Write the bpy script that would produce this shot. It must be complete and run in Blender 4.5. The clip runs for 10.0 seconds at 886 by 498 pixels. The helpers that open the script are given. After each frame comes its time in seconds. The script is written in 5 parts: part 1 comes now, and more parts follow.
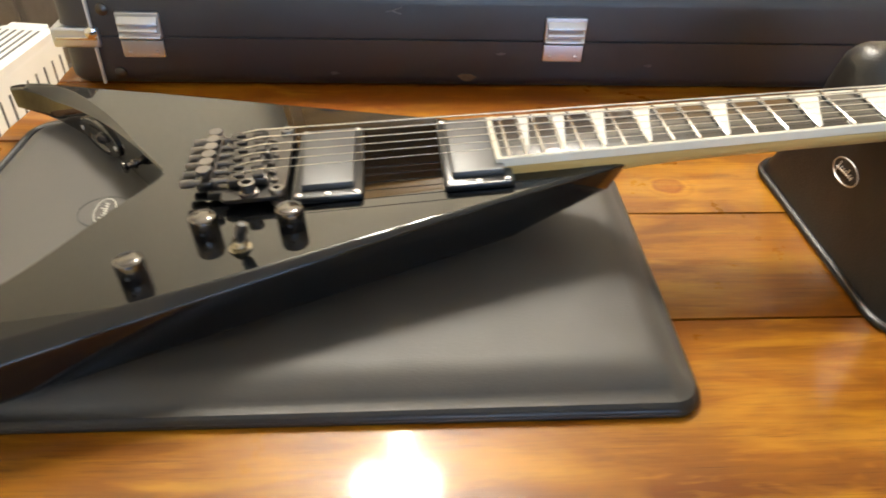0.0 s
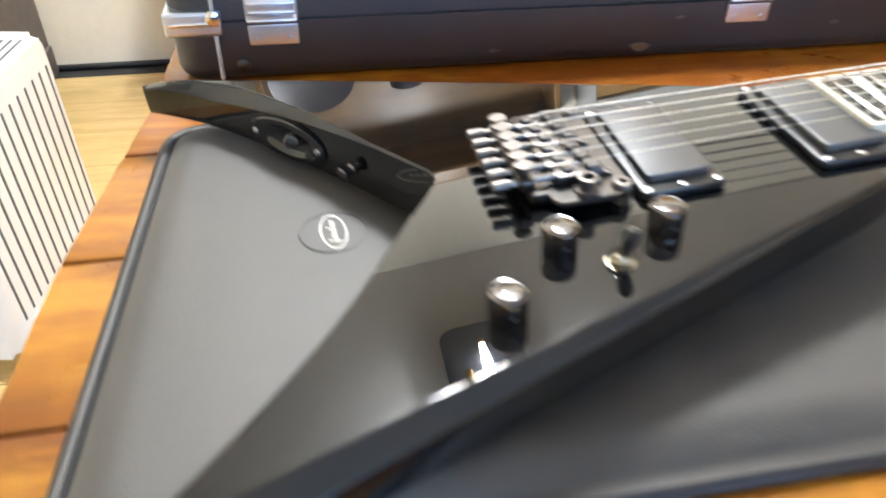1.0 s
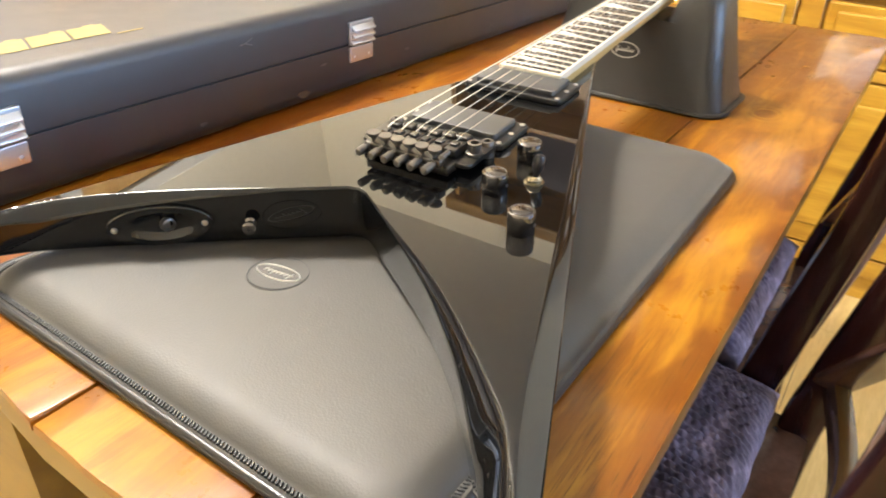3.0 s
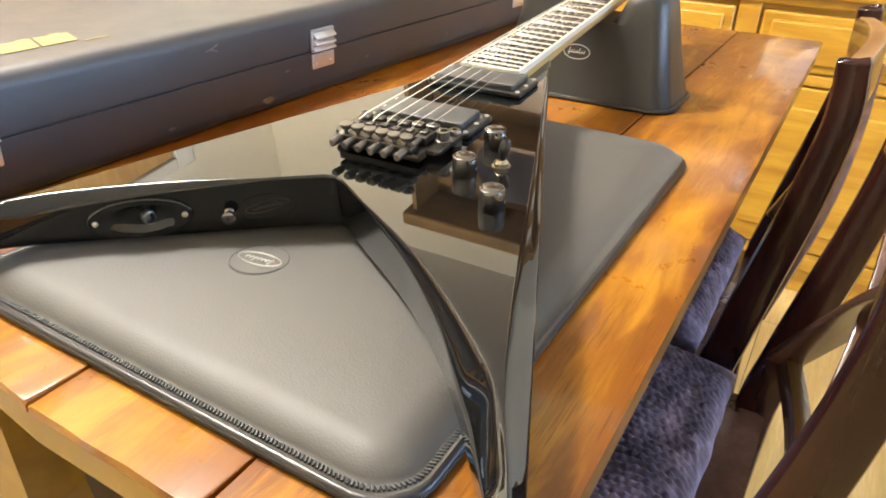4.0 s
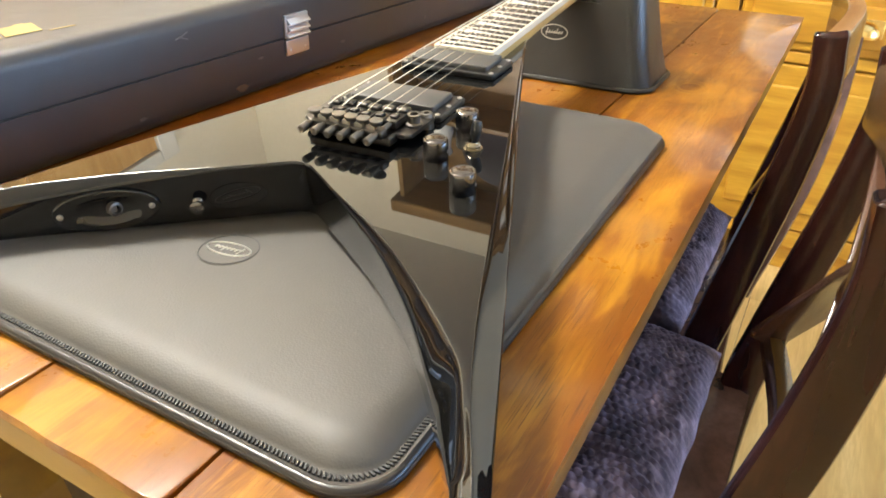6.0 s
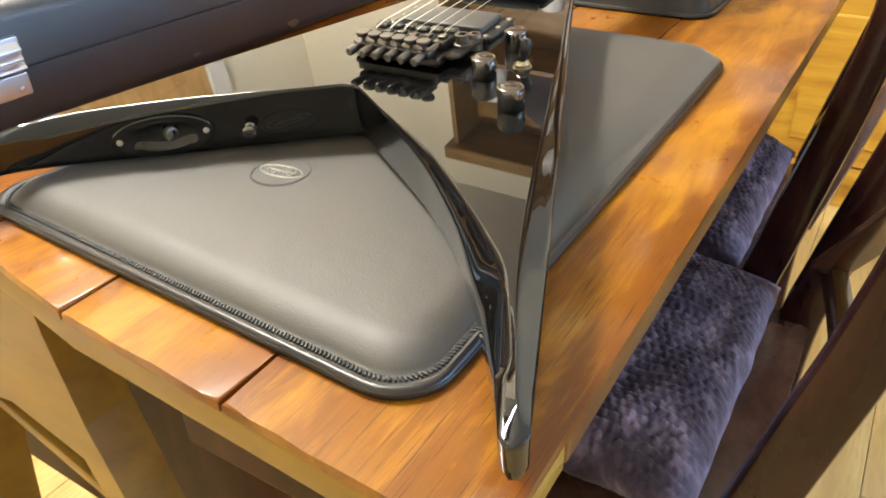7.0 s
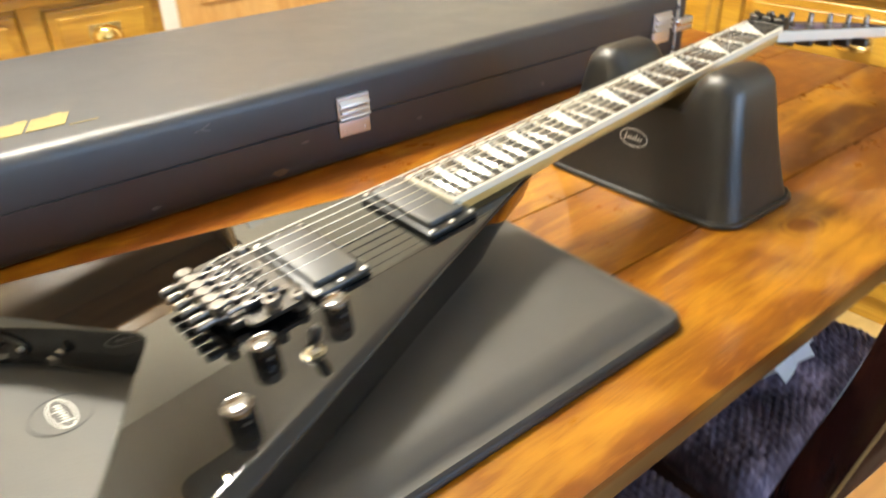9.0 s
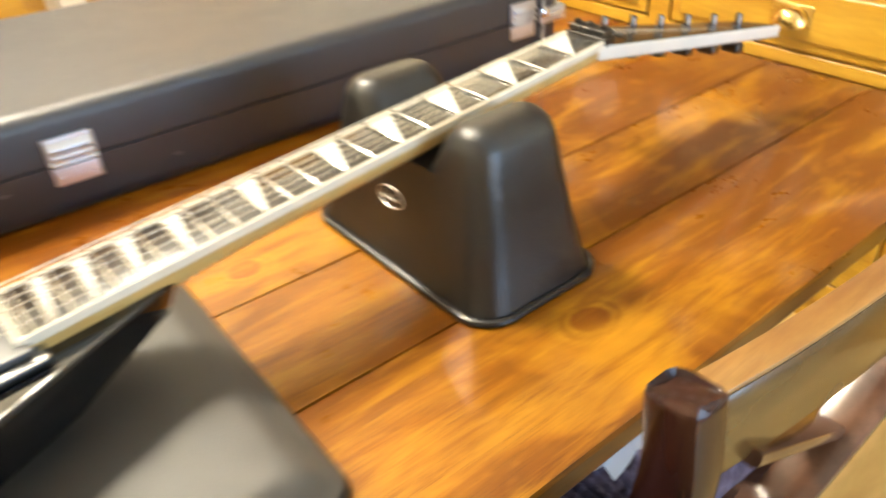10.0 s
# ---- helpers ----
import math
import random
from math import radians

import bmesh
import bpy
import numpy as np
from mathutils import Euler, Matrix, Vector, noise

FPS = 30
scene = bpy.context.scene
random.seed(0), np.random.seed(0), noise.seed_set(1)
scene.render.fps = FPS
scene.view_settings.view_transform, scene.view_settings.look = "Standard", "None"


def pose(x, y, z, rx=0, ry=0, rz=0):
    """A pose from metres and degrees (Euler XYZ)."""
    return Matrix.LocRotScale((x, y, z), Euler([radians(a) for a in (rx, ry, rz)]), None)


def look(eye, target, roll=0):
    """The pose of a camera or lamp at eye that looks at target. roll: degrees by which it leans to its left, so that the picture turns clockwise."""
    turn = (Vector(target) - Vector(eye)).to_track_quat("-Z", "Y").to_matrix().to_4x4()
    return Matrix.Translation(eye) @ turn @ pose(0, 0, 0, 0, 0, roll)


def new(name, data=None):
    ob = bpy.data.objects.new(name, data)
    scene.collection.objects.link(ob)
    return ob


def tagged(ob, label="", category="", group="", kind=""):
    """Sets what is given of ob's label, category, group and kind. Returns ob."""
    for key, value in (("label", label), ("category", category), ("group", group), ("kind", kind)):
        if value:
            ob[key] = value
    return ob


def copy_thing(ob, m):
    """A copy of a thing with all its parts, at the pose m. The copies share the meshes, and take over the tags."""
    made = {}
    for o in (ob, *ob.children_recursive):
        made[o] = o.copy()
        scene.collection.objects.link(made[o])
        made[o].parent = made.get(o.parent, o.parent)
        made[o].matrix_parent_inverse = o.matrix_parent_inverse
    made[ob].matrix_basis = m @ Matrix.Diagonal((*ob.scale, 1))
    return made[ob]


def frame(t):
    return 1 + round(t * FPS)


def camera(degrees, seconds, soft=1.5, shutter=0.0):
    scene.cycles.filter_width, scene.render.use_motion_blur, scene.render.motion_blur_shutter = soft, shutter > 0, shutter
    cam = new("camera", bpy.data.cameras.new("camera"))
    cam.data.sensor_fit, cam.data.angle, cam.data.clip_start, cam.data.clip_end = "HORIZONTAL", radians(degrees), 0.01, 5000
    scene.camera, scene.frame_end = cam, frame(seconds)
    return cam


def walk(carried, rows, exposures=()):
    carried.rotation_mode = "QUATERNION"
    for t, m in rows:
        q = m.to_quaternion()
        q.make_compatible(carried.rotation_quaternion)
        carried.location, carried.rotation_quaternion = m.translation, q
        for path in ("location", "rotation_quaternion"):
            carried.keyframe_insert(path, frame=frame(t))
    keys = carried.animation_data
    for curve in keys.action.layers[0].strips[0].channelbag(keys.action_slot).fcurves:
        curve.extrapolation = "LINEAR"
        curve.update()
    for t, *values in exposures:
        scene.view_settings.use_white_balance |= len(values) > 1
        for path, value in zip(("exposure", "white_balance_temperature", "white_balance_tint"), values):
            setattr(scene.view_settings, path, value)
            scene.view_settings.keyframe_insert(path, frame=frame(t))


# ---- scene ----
cam = camera(61.8, 10.0, 1.7, 0.6)
PATH = [
    (0, (-0.074, -0.11, 1.09), (0.052, 1.471, -0.128), 2.2),
    (0.5, (-0.188, -0.1, 1.07), (0.079, 1.486, -0.12), 3.1),
    (1, (-0.295, 0.005, 1.025), (0.01, 1.559, -0.196), 1.3),
    (1.5, (-0.326, 0.071, 1.031), (0.14, 1.54, -0.244), 0.5),
    (2, (-0.397, 0.096, 1.026), (0.56, 1.358, -0.195), 2.6),
    (2.5, (-0.536, 0.068, 1.03), (0.748, 1.157, -0.05), 2.7),
    (2.7, (-0.558, 0.062, 1.024), (0.836, 1.066, 0.002), 3.2),
    (3.8, (-0.606, 0.047, 1.009), (0.936, 0.911, 0.075), 1.8),
    (4, (-0.611, 0.049, 1.004), (0.95, 0.891, 0.08), 2.3),
    (4.5, (-0.619, 0.05, 0.999), (0.963, 0.877, 0.098), 2.6),
    (5, (-0.609, 0.045, 1.001), (0.964, 0.862, 0.075), 1.6),
    (5.2, (-0.602, 0.044, 1.001), (0.972, 0.854, 0.07), 1.2),
    (6.3, (-0.6, 0.04, 0.999), (0.95, 0.858, 0.036), 1.4),
    (6.5, (-0.6, 0.04, 0.996), (0.939, 0.872, 0.026), 1.4),
    (7, (-0.608, 0.031, 0.983), (0.817, 0.942, -0.084), -1.7),
    (7.5, (-0.598, 0.043, 1.011), (0.808, 1.002, -0.039), -1.2),
    (8, (-0.593, 0.046, 1.023), (0.863, 1.035, 0.073), 1.8),
    (8.5, (-0.516, 0.014, 1.049), (0.9, 1.041, 0.078), 0.9),
    (9, (-0.322, -0.075, 1.089), (0.755, 1.277, 0.083), -1.8),
    (9.5, (-0.165, -0.126, 1.112), (0.803, 1.327, 0.136), -2.6),
    (10, (-0.013, -0.074, 1.093), (1.0, 1.241, -0.023), -3.0),
]
# exposure and white balance along the walk: seconds, stops, kelvin, tint
EXPOSURES = [(0, -0.44, 6400, 10), (0.5, -0.24, 5650, 10), (1, 0.03, 5400, 11), (2, 0.19, 6050, 12), (2.5, 0.28, 6250, 12), (4, 0.31, 6200, 11), (5.2, 0.28, 6200, 10), (7, 0.16, 6200, 9), (8, 0.2, 6200, 8), (9, 0.03, 6350, 7), (9.5, 0.10, 6350, 6), (10, 0.16, 6900, 7)]
walk(cam, [(t, look(eye, target, roll)) for t, eye, target, roll in PATH], EXPOSURES)

# ---- light ----
world = bpy.data.worlds.new("sky")
scene.world = world
world.use_nodes = True
wn = world.node_tree
sky = wn.nodes.new("ShaderNodeTexSky")
sky.sky_type = "NISHITA"
sky.sun_disc = False
sky.sun_elevation, sky.sun_rotation = radians(24), radians(200)
wn.links.new(sky.outputs[0], wn.nodes["Background"].inputs[0])
wn.nodes["Background"].inputs[1].default_value = 0.15

ROOM = dict(x0=-2.3, x1=1.85, y0=-2.2, y1=2.45, z1=2.63)


def lamp(name, kind, m, power, colour, size=0.1, size_y=None):
    data = bpy.data.lights.new(name, kind)
    data.energy, data.color = power, colour
    if kind == "AREA":
        data.shape, data.size, data.size_y = "RECTANGLE", size, size_y or size
    else:
        data.shadow_soft_size = size
    ob = new(name, data)
    ob.matrix_world = m
    return ob


WARM = (1.0, 0.935, 0.81)
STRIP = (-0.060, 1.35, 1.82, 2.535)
# daylight that comes in by the window behind the walk
lamp("window_light", "AREA", look((0.5, -2.12, 1.05), (0.4, 0, 2.0)), 62, (0.40, 0.63, 1.0), 1.4, 1.6)


# ---- materials ----
def mat(name, base, rough=0.5, metal=0.0, coat=0.0, coat_rough=0.05, spec=0.5):
    m = bpy.data.materials.new(name)
    m.use_nodes = True
    b = m.node_tree.nodes["Principled BSDF"]
    b.inputs["Base Color"].default_value = (*base, 1)
    b.inputs["Roughness"].default_value = rough
    b.inputs["Metallic"].default_value = metal
    b.inputs["Coat Weight"].default_value = coat
    b.inputs["Coat Roughness"].default_value = coat_rough
    b.inputs["Specular IOR Level"].default_value = spec
    return m


class Net:
    """Short hand for the nodes of one material."""

    def __init__(self, m):
        self.m, self.t = m, m.node_tree
        self.b = self.t.nodes["Principled BSDF"]

    def add(self, kind, **inputs):
        n = self.t.nodes.new(kind)
        for k, v in inputs.items():
            key = k.replace("_", " ")
            if hasattr(v, "links"):
                self.t.links.new(v, n.inputs[key])
            else:
                n.inputs[key].default_value = v
        return n

    def link(self, a, b):
        self.t.links.new(a, b)

    def coords(self, scale=(1, 1, 1), offset=None):
        c = self.t.nodes.new("ShaderNodeTexCoord")
        mp = self.t.nodes.new("ShaderNodeMapping")
        mp.inputs["Scale"].default_value = scale
        self.link(c.outputs["Object"], mp.inputs["Vector"])
        if offset is not None:
            self.link(offset, mp.inputs["Location"])
        return mp.outputs[0]

    def noise(self, vec, scale, detail=4, rough=0.55, dist=0.0):
        n = self.t.nodes.new("ShaderNodeTexNoise")
        self.link(vec, n.inputs["Vector"])
        n.inputs["Scale"].default_value, n.inputs["Detail"].default_value = scale, detail
        n.inputs["Roughness"].default_value, n.inputs["Distortion"].default_value = rough, dist
        return n.outputs[0]

    def ramp(self, fac, stops):
        r = self.t.nodes.new("ShaderNodeValToRGB")
        e = r.color_ramp.elements
        while len(e) < len(stops):
            e.new(0.5)
        for el, (p, c) in zip(e, stops):
            el.position = p
            el.color = (*c, 1) if len(c) == 3 else c
        self.link(fac, r.inputs[0])
        return r.outputs[0]

    def mix(self, fac, a, b, mode="MIX"):
        n = self.t.nodes.new("ShaderNodeMix")
        n.data_type, n.blend_type = "RGBA", mode
        for v, i in ((fac, 0), (a, 6), (b, 7)):
            if hasattr(v, "links"):
                self.link(v, n.inputs[i])
            elif i == 0:
                n.inputs[0].default_value = v
            else:
                n.inputs[i].default_value = (*v, 1)
        return n.outputs[2]

    def math(self, op, a, b=0.0):
        n = self.t.nodes.new("ShaderNodeMath")
        n.operation = op
        for i, v in enumerate((a, b)):
            if hasattr(v, "links"):
                self.link(v, n.inputs[i])
            else:
                n.inputs[i].default_value = v
        return n.outputs[0]

    def bump(self, height, strength=0.2, distance=0.001, after=None):
        n = self.t.nodes.new("ShaderNodeBump")
        n.inputs["Strength"].default_value, n.inputs["Distance"].default_value = strength, distance
        self.link(height, n.inputs["Height"])
        if after is not None:
            self.link(after, n.inputs["Normal"])
        self.link(n.outputs[0], self.b.inputs["Normal"])
        return n.outputs[0]


def grey(v):
    return (v, v, v)


def wood(name, dark, mid, light, along=(1.2, 14, 14), rough=(0.2, 0.4), coat=0.3, coat_rough=0.15, knots=True, bump=0.12, stain=(0.09, 0.03, 0.008), stain_amount=0.6, fine_amount=0.55, flecks=0.0, wide=0.0, spots=(), rubbed_edges=False):
    """Stained wood: long grain, wide blotches, a few knots and dark pores."""
    m = mat(name, mid, 0.3, coat=coat, coat_rough=coat_rough)
    n = Net(m)
    info = n.t.nodes.new("ShaderNodeObjectInfo")
    off = n.t.nodes.new("ShaderNodeCombineXYZ")
    n.link(n.math("MULTIPLY", info.outputs["Random"], 37.0), off.inputs[0])
    n.link(n.math("MULTIPLY", info.outputs["Random"], 11.0), off.inputs[1])
    g = n.coords(along, off.outputs[0])
    p = n.coords((1, 1, 1), off.outputs[0])
    grain = n.noise(g, 2.2, 5, 0.55, 0.7)
    fine = n.noise(n.coords((along[0], along[1] * 3, along[2] * 3) if flecks else along, off.outputs[0]), 16, 4, 0.6, 0.3)
    blot = n.noise(p, 4.5, 2, 0.45, 0.5)
    col = n.ramp(grain, [(0.30, dark), (0.5, mid), (0.72, light)])
    col = n.mix(n.ramp(fine, [(0.36, grey(fine_amount)), (0.60, grey(0))]), col, dark)
    col = n.mix(n.math("MULTIPLY", n.ramp(blot, [(0.5, grey(0)), (0.74, grey(1))]), stain_amount), col, stain)
    if knots:
        v = n.t.nodes.new("ShaderNodeTexVoronoi")
        n.link(n.coords((2.1, 4.2, 1.0), off.outputs[0]), v.inputs["Vector"])
        v.inputs["Scale"].default_value = 1.25
        k = n.ramp(v.outputs["Distance"], [(0.0, grey(1)), (0.05, grey(0.75)), (0.075, grey(0.1)), (0.1, grey(0.35)), (0.13, grey(0))])
        col = n.mix(n.math("MULTIPLY", k, 0.7), col, (0.17, 0.045, 0.01))
    for sx, sy, sr in spots:
        # one knot: dark eye, reddish rim, pale halo where the grain parts
        geo = n.t.nodes.new("ShaderNodeNewGeometry")
        mp = n.t.nodes.new("ShaderNodeMapping")
        mp.inputs["Location"].default_value = (-sx / sr * 0.72, -sy / sr, 0)
        mp.inputs["Scale"].default_value = (0.72 / sr, 1 / sr, 0)
        n.link(geo.outputs["Position"], mp.inputs["Vector"])
        ln = n.t.nodes.new("ShaderNodeVectorMath")
        ln.operation = "LENGTH"
        n.link(mp.outputs[0], ln.inputs[0])
        d = n.math("ADD", ln.outputs["Value"], n.math("MULTIPLY", n.math("SUBTRACT", n.noise(p, 60, 3), 0.5), 0.9))
        halo = n.ramp(n.math("MULTIPLY", d, 0.4), [(0.38, grey(0)), (0.5, grey(0.75)), (0.62, grey(0.1)), (0.74, grey(0.5)), (1.0, grey(0))])
        col = n.mix(halo, col, light)
        col = n.mix(n.ramp(n.math("MULTIPLY", d, 0.5), [(0.0, grey(0.7)), (0.3, grey(0.45)), (0.46, grey(0.75)), (0.58, grey(0))]), col, (0.25, 0.065, 0.005))
    if wide:
        broad = n.noise(n.coords((0.8, 2.2, 2.2), off.outputs[0]), 2.4, 3, 0.55, 0.6)
        col = n.mix(n.math("MULTIPLY", n.ramp(broad, [(0.44, grey(0)), (0.66, grey(1))]), wide), col, dark)
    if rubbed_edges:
        # stain darker and redder along each board's long edges; base colour darker and redder towards +x
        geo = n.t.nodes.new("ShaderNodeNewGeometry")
        xyz, wide_xyz = n.t.nodes.new("ShaderNodeSeparateXYZ"), n.t.nodes.new("ShaderNodeSeparateXYZ")
        co = n.t.nodes.new("ShaderNodeTexCoord")
        n.link(co.outputs["Object"], xyz.inputs[0])
        n.link(geo.outputs["Position"], wide_xyz.inputs[0])
        ragged = n.math("MULTIPLY", n.math("SUBTRACT", n.noise(n.coords((3, 12, 1), off.outputs[0]), 3.0, 4, 0.6), 0.5), 0.05)
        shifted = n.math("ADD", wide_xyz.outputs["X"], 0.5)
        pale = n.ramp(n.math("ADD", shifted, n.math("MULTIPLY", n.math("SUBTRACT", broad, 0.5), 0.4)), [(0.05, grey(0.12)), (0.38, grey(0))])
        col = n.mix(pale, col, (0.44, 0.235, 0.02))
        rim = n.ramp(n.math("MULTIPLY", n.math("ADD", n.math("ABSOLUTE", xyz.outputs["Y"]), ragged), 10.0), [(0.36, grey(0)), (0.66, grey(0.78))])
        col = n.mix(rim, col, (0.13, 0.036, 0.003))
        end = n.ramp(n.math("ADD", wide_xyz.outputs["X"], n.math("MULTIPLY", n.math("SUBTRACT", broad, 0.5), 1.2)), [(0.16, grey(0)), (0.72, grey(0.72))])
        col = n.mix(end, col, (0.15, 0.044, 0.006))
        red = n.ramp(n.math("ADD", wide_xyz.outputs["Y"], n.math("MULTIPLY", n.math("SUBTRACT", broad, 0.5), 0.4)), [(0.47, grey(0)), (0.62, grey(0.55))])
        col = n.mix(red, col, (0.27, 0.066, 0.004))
        mottle = n.noise(n.coords((7, 24, 24), off.outputs[0]), 1.0, 3, 0.55, 0.8)
        col = n.mix(n.ramp(mottle, [(0.30, grey(0.45)), (0.47, grey(0))]), col, (0.16, 0.045, 0.003))
        col = n.mix(n.ramp(mottle, [(0.54, grey(0)), (0.70, grey(0.5))]), col, light)
        speck = n.noise(n.coords((9, 75, 75), off.outputs[0]), 1.0, 5, 0.68, 0.5)
        col = n.mix(n.ramp(speck, [(0.36, grey(0.6)), (0.5, grey(0))]), col, (0.17, 0.05, 0.003))
        col = n.mix(n.ramp(speck, [(0.54, grey(0)), (0.68, grey(0.35))]), col, light)
    if flecks:
        pores = n.noise(n.coords((2.6, 170, 170), off.outputs[0]), 9, 2, 0.5, 0.15)
        wear = n.noise(p, 7, 3, 0.55, 0.4)
        dots = n.noise(p, 260, 2, 0.5)
        mask = n.math("MULTIPLY", n.ramp(pores, [(0.60, grey(0)), (0.70, grey(1))]), n.ramp(wear, [(0.42, grey(0.1)), (0.66, grey(1))]))
        if rubbed_edges:
            open_grain = n.math("MULTIPLY", n.ramp(pores, [(0.61, grey(0)), (0.67, grey(1))]), n.math("MULTIPLY", n.ramp(wide_xyz.outputs["Y"], [(0.16, grey(0.75)), (0.24, grey(0))]), n.ramp(n.math("MULTIPLY", wide_xyz.outputs["X"], -1.0), [(0.10, grey(0)), (0.32, grey(1))])))
            col = n.mix(open_grain, col, (0.07, 0.022, 0.003))
        col = n.mix(n.math("MULTIPLY", mask, flecks), col, tuple(c * 0.35 for c in dark))
        col = n.mix(n.math("MULTIPLY", n.ramp(dots, [(0.72, grey(0)), (0.78, grey(1))]), flecks * 0.4), col, tuple(c * 0.4 for c in dark))
        col = n.mix(n.math("MULTIPLY", n.ramp(wear, [(0.30, grey(1)), (0.46, grey(0))]), 0.35), col, tuple(min(1, c * 1.35) for c in light))
        rubbed = n.ramp(n.noise(p, 34, 4, 0.7), [(0.35, grey(0)), (0.7, grey(1))])
        n.link(n.math("ADD", n.math("MULTIPLY", n.mix(0.5, blot, rubbed), rough[1] - rough[0]), rough[0]), n.b.inputs["Roughness"])
        n.bump(n.math("ADD", n.math("SUBTRACT", fine, n.math("MULTIPLY", mask, 2.0)), n.math("MULTIPLY", grain, 0.6)), bump, 0.0008)
    else:
        n.link(n.math("ADD", n.math("MULTIPLY", blot, rough[1] - rough[0]), rough[0]), n.b.inputs["Roughness"])
        n.bump(n.math("ADD", fine, n.math("MULTIPLY", grain, 0.6)), bump, 0.0008)
    n.link(col, n.b.inputs["Base Color"])
    return m


def hide(name, base, rough, scale=900, strength=0.25, spec=0.5, worn=None, sheen=0.0):
    """Leather and coated cloth: fine pebbled grain with soft wear."""
    m = mat(name, base, rough, spec=spec)
    m.node_tree.nodes["Principled BSDF"].inputs["Sheen Weight"].default_value = sheen
    m.node_tree.nodes["Principled BSDF"].inputs["Sheen Roughness"].default_value = 0.45
    m.node_tree.nodes["Principled BSDF"].inputs["Sheen Tint"].default_value = (1.0, 0.92, 0.79, 1)
    n = Net(m)
    p = n.coords()
    v = n.t.nodes.new("ShaderNodeTexVoronoi")
    n.link(p, v.inputs["Vector"])
    v.inputs["Scale"].default_value = scale
    big = n.noise(p, 14, 4, 0.6, 0.5)
    dust = n.noise(p, 160, 3, 0.7)
    col = n.mix(n.ramp(big, [(0.35, grey(0)), (0.75, grey(0.6))]), base, worn or tuple(c * 1.8 for c in base))
    col = n.mix(n.ramp(dust, [(0.72, grey(0)), (0.8, grey(0.25))]), col, grey(0.12))
    n.link(col, n.b.inputs["Base Color"])
    n.link(n.math("ADD", n.math("MULTIPLY", big, 0.16), rough - 0.08), n.b.inputs["Roughness"])
    n.bump(n.math("ADD", v.outputs["Distance"], n.math("ADD", n.math("MULTIPLY", n.noise(p, 45, 3), 2.0), n.math("MULTIPLY", n.noise(p, 16, 2), 6.0))), strength, 0.0006)
    return m


def metal_mat(name, base, rough, bump=0.02):
    m = mat(name, base, rough, 1.0)
    n = Net(m)
    p = n.coords()
    s = n.noise(p, 260, 4, 0.6)
    n.link(n.math("ADD", n.math("MULTIPLY", s, 0.18), max(rough - 0.09, 0.02)), n.b.inputs["Roughness"])
    n.bump(n.noise(p, 90, 3), bump, 0.0005)
    return m


def paint(name, base, rough=0.5, scale=30, vary=0.08, coat=0.0, bump=0.06):
    m = mat(name, base, rough, coat=coat)
    n = Net(m)
    p = n.coords()
    f = n.noise(p, scale, 5, 0.6)
    w = n.noise(p, scale / 9, 3, 0.5)
    col = n.mix(n.ramp(f, [(0.35, grey(0)), (0.7, grey(1))]), tuple(c * (1 - vary) for c in base), base)
    col = n.mix(n.ramp(w, [(0.5, grey(0)), (0.85, grey(0.5))]), col, tuple(c * (1 - 2 * vary) for c in base))
    n.link(col, n.b.inputs["Base Color"])
    n.link(n.math("ADD", n.math("MULTIPLY", w, 0.14), rough - 0.07), n.b.inputs["Roughness"])
    n.bump(f, bump, 0.001)
    return m


M = {}
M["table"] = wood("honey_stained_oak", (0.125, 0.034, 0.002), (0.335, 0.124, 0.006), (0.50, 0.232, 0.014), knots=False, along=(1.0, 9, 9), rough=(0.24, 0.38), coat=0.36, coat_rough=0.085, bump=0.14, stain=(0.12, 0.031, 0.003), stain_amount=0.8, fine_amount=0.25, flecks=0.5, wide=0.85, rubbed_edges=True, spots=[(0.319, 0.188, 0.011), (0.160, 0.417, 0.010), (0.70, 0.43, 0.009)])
M["table"].node_tree.nodes["Principled BSDF"].inputs["Specular IOR Level"].default_value = 0.22
# oak under the table top; the shade there is put into its near-black colour
M["table_shade"] = wood("shaded_underside_oak", (0.016, 0.005, 0.003), (0.032, 0.010, 0.006), (0.055, 0.019, 0.010), along=(14, 14, 1.2), rough=(0.4, 0.55), knots=False, coat=0.0, stain=(0.02, 0.008, 0.003))
# chair wood for the rails; its golden tone takes in light falling on them
M["chair_gold"] = wood("lit_golden_beech", (0.05, 0.025, 0.007), (0.095, 0.052, 0.016), (0.14, 0.083, 0.026), along=(1.5, 9, 9), rough=(0.2, 0.3), coat=0.3, coat_rough=0.08, knots=False, bump=0.03, stain=(0.07, 0.03, 0.008), stain_amount=0.5, fine_amount=0.3)
M["table_edge"] = wood("worn_dark_edge", (0.065, 0.023, 0.005), (0.13, 0.050, 0.009), (0.19, 0.08, 0.015), along=(1.5, 9, 9), rough=(0.25, 0.4), coat=0.2, knots=False, bump=0.08, stain=(0.05, 0.018, 0.004), fine_amount=0.4)
# chair wood for slats and seat, lightened for the light they catch
M["chair_lit"] = wood("lit_red_brown_beech", (0.050, 0.021, 0.012), (0.095, 0.043, 0.025), (0.14, 0.070, 0.042), along=(8, 8, 1.5), rough=(0.18, 0.26), coat=0.3, coat_rough=0.08, knots=False, bump=0.02, stain=(0.04, 0.016, 0.009), stain_amount=0.5, fine_amount=0.3)
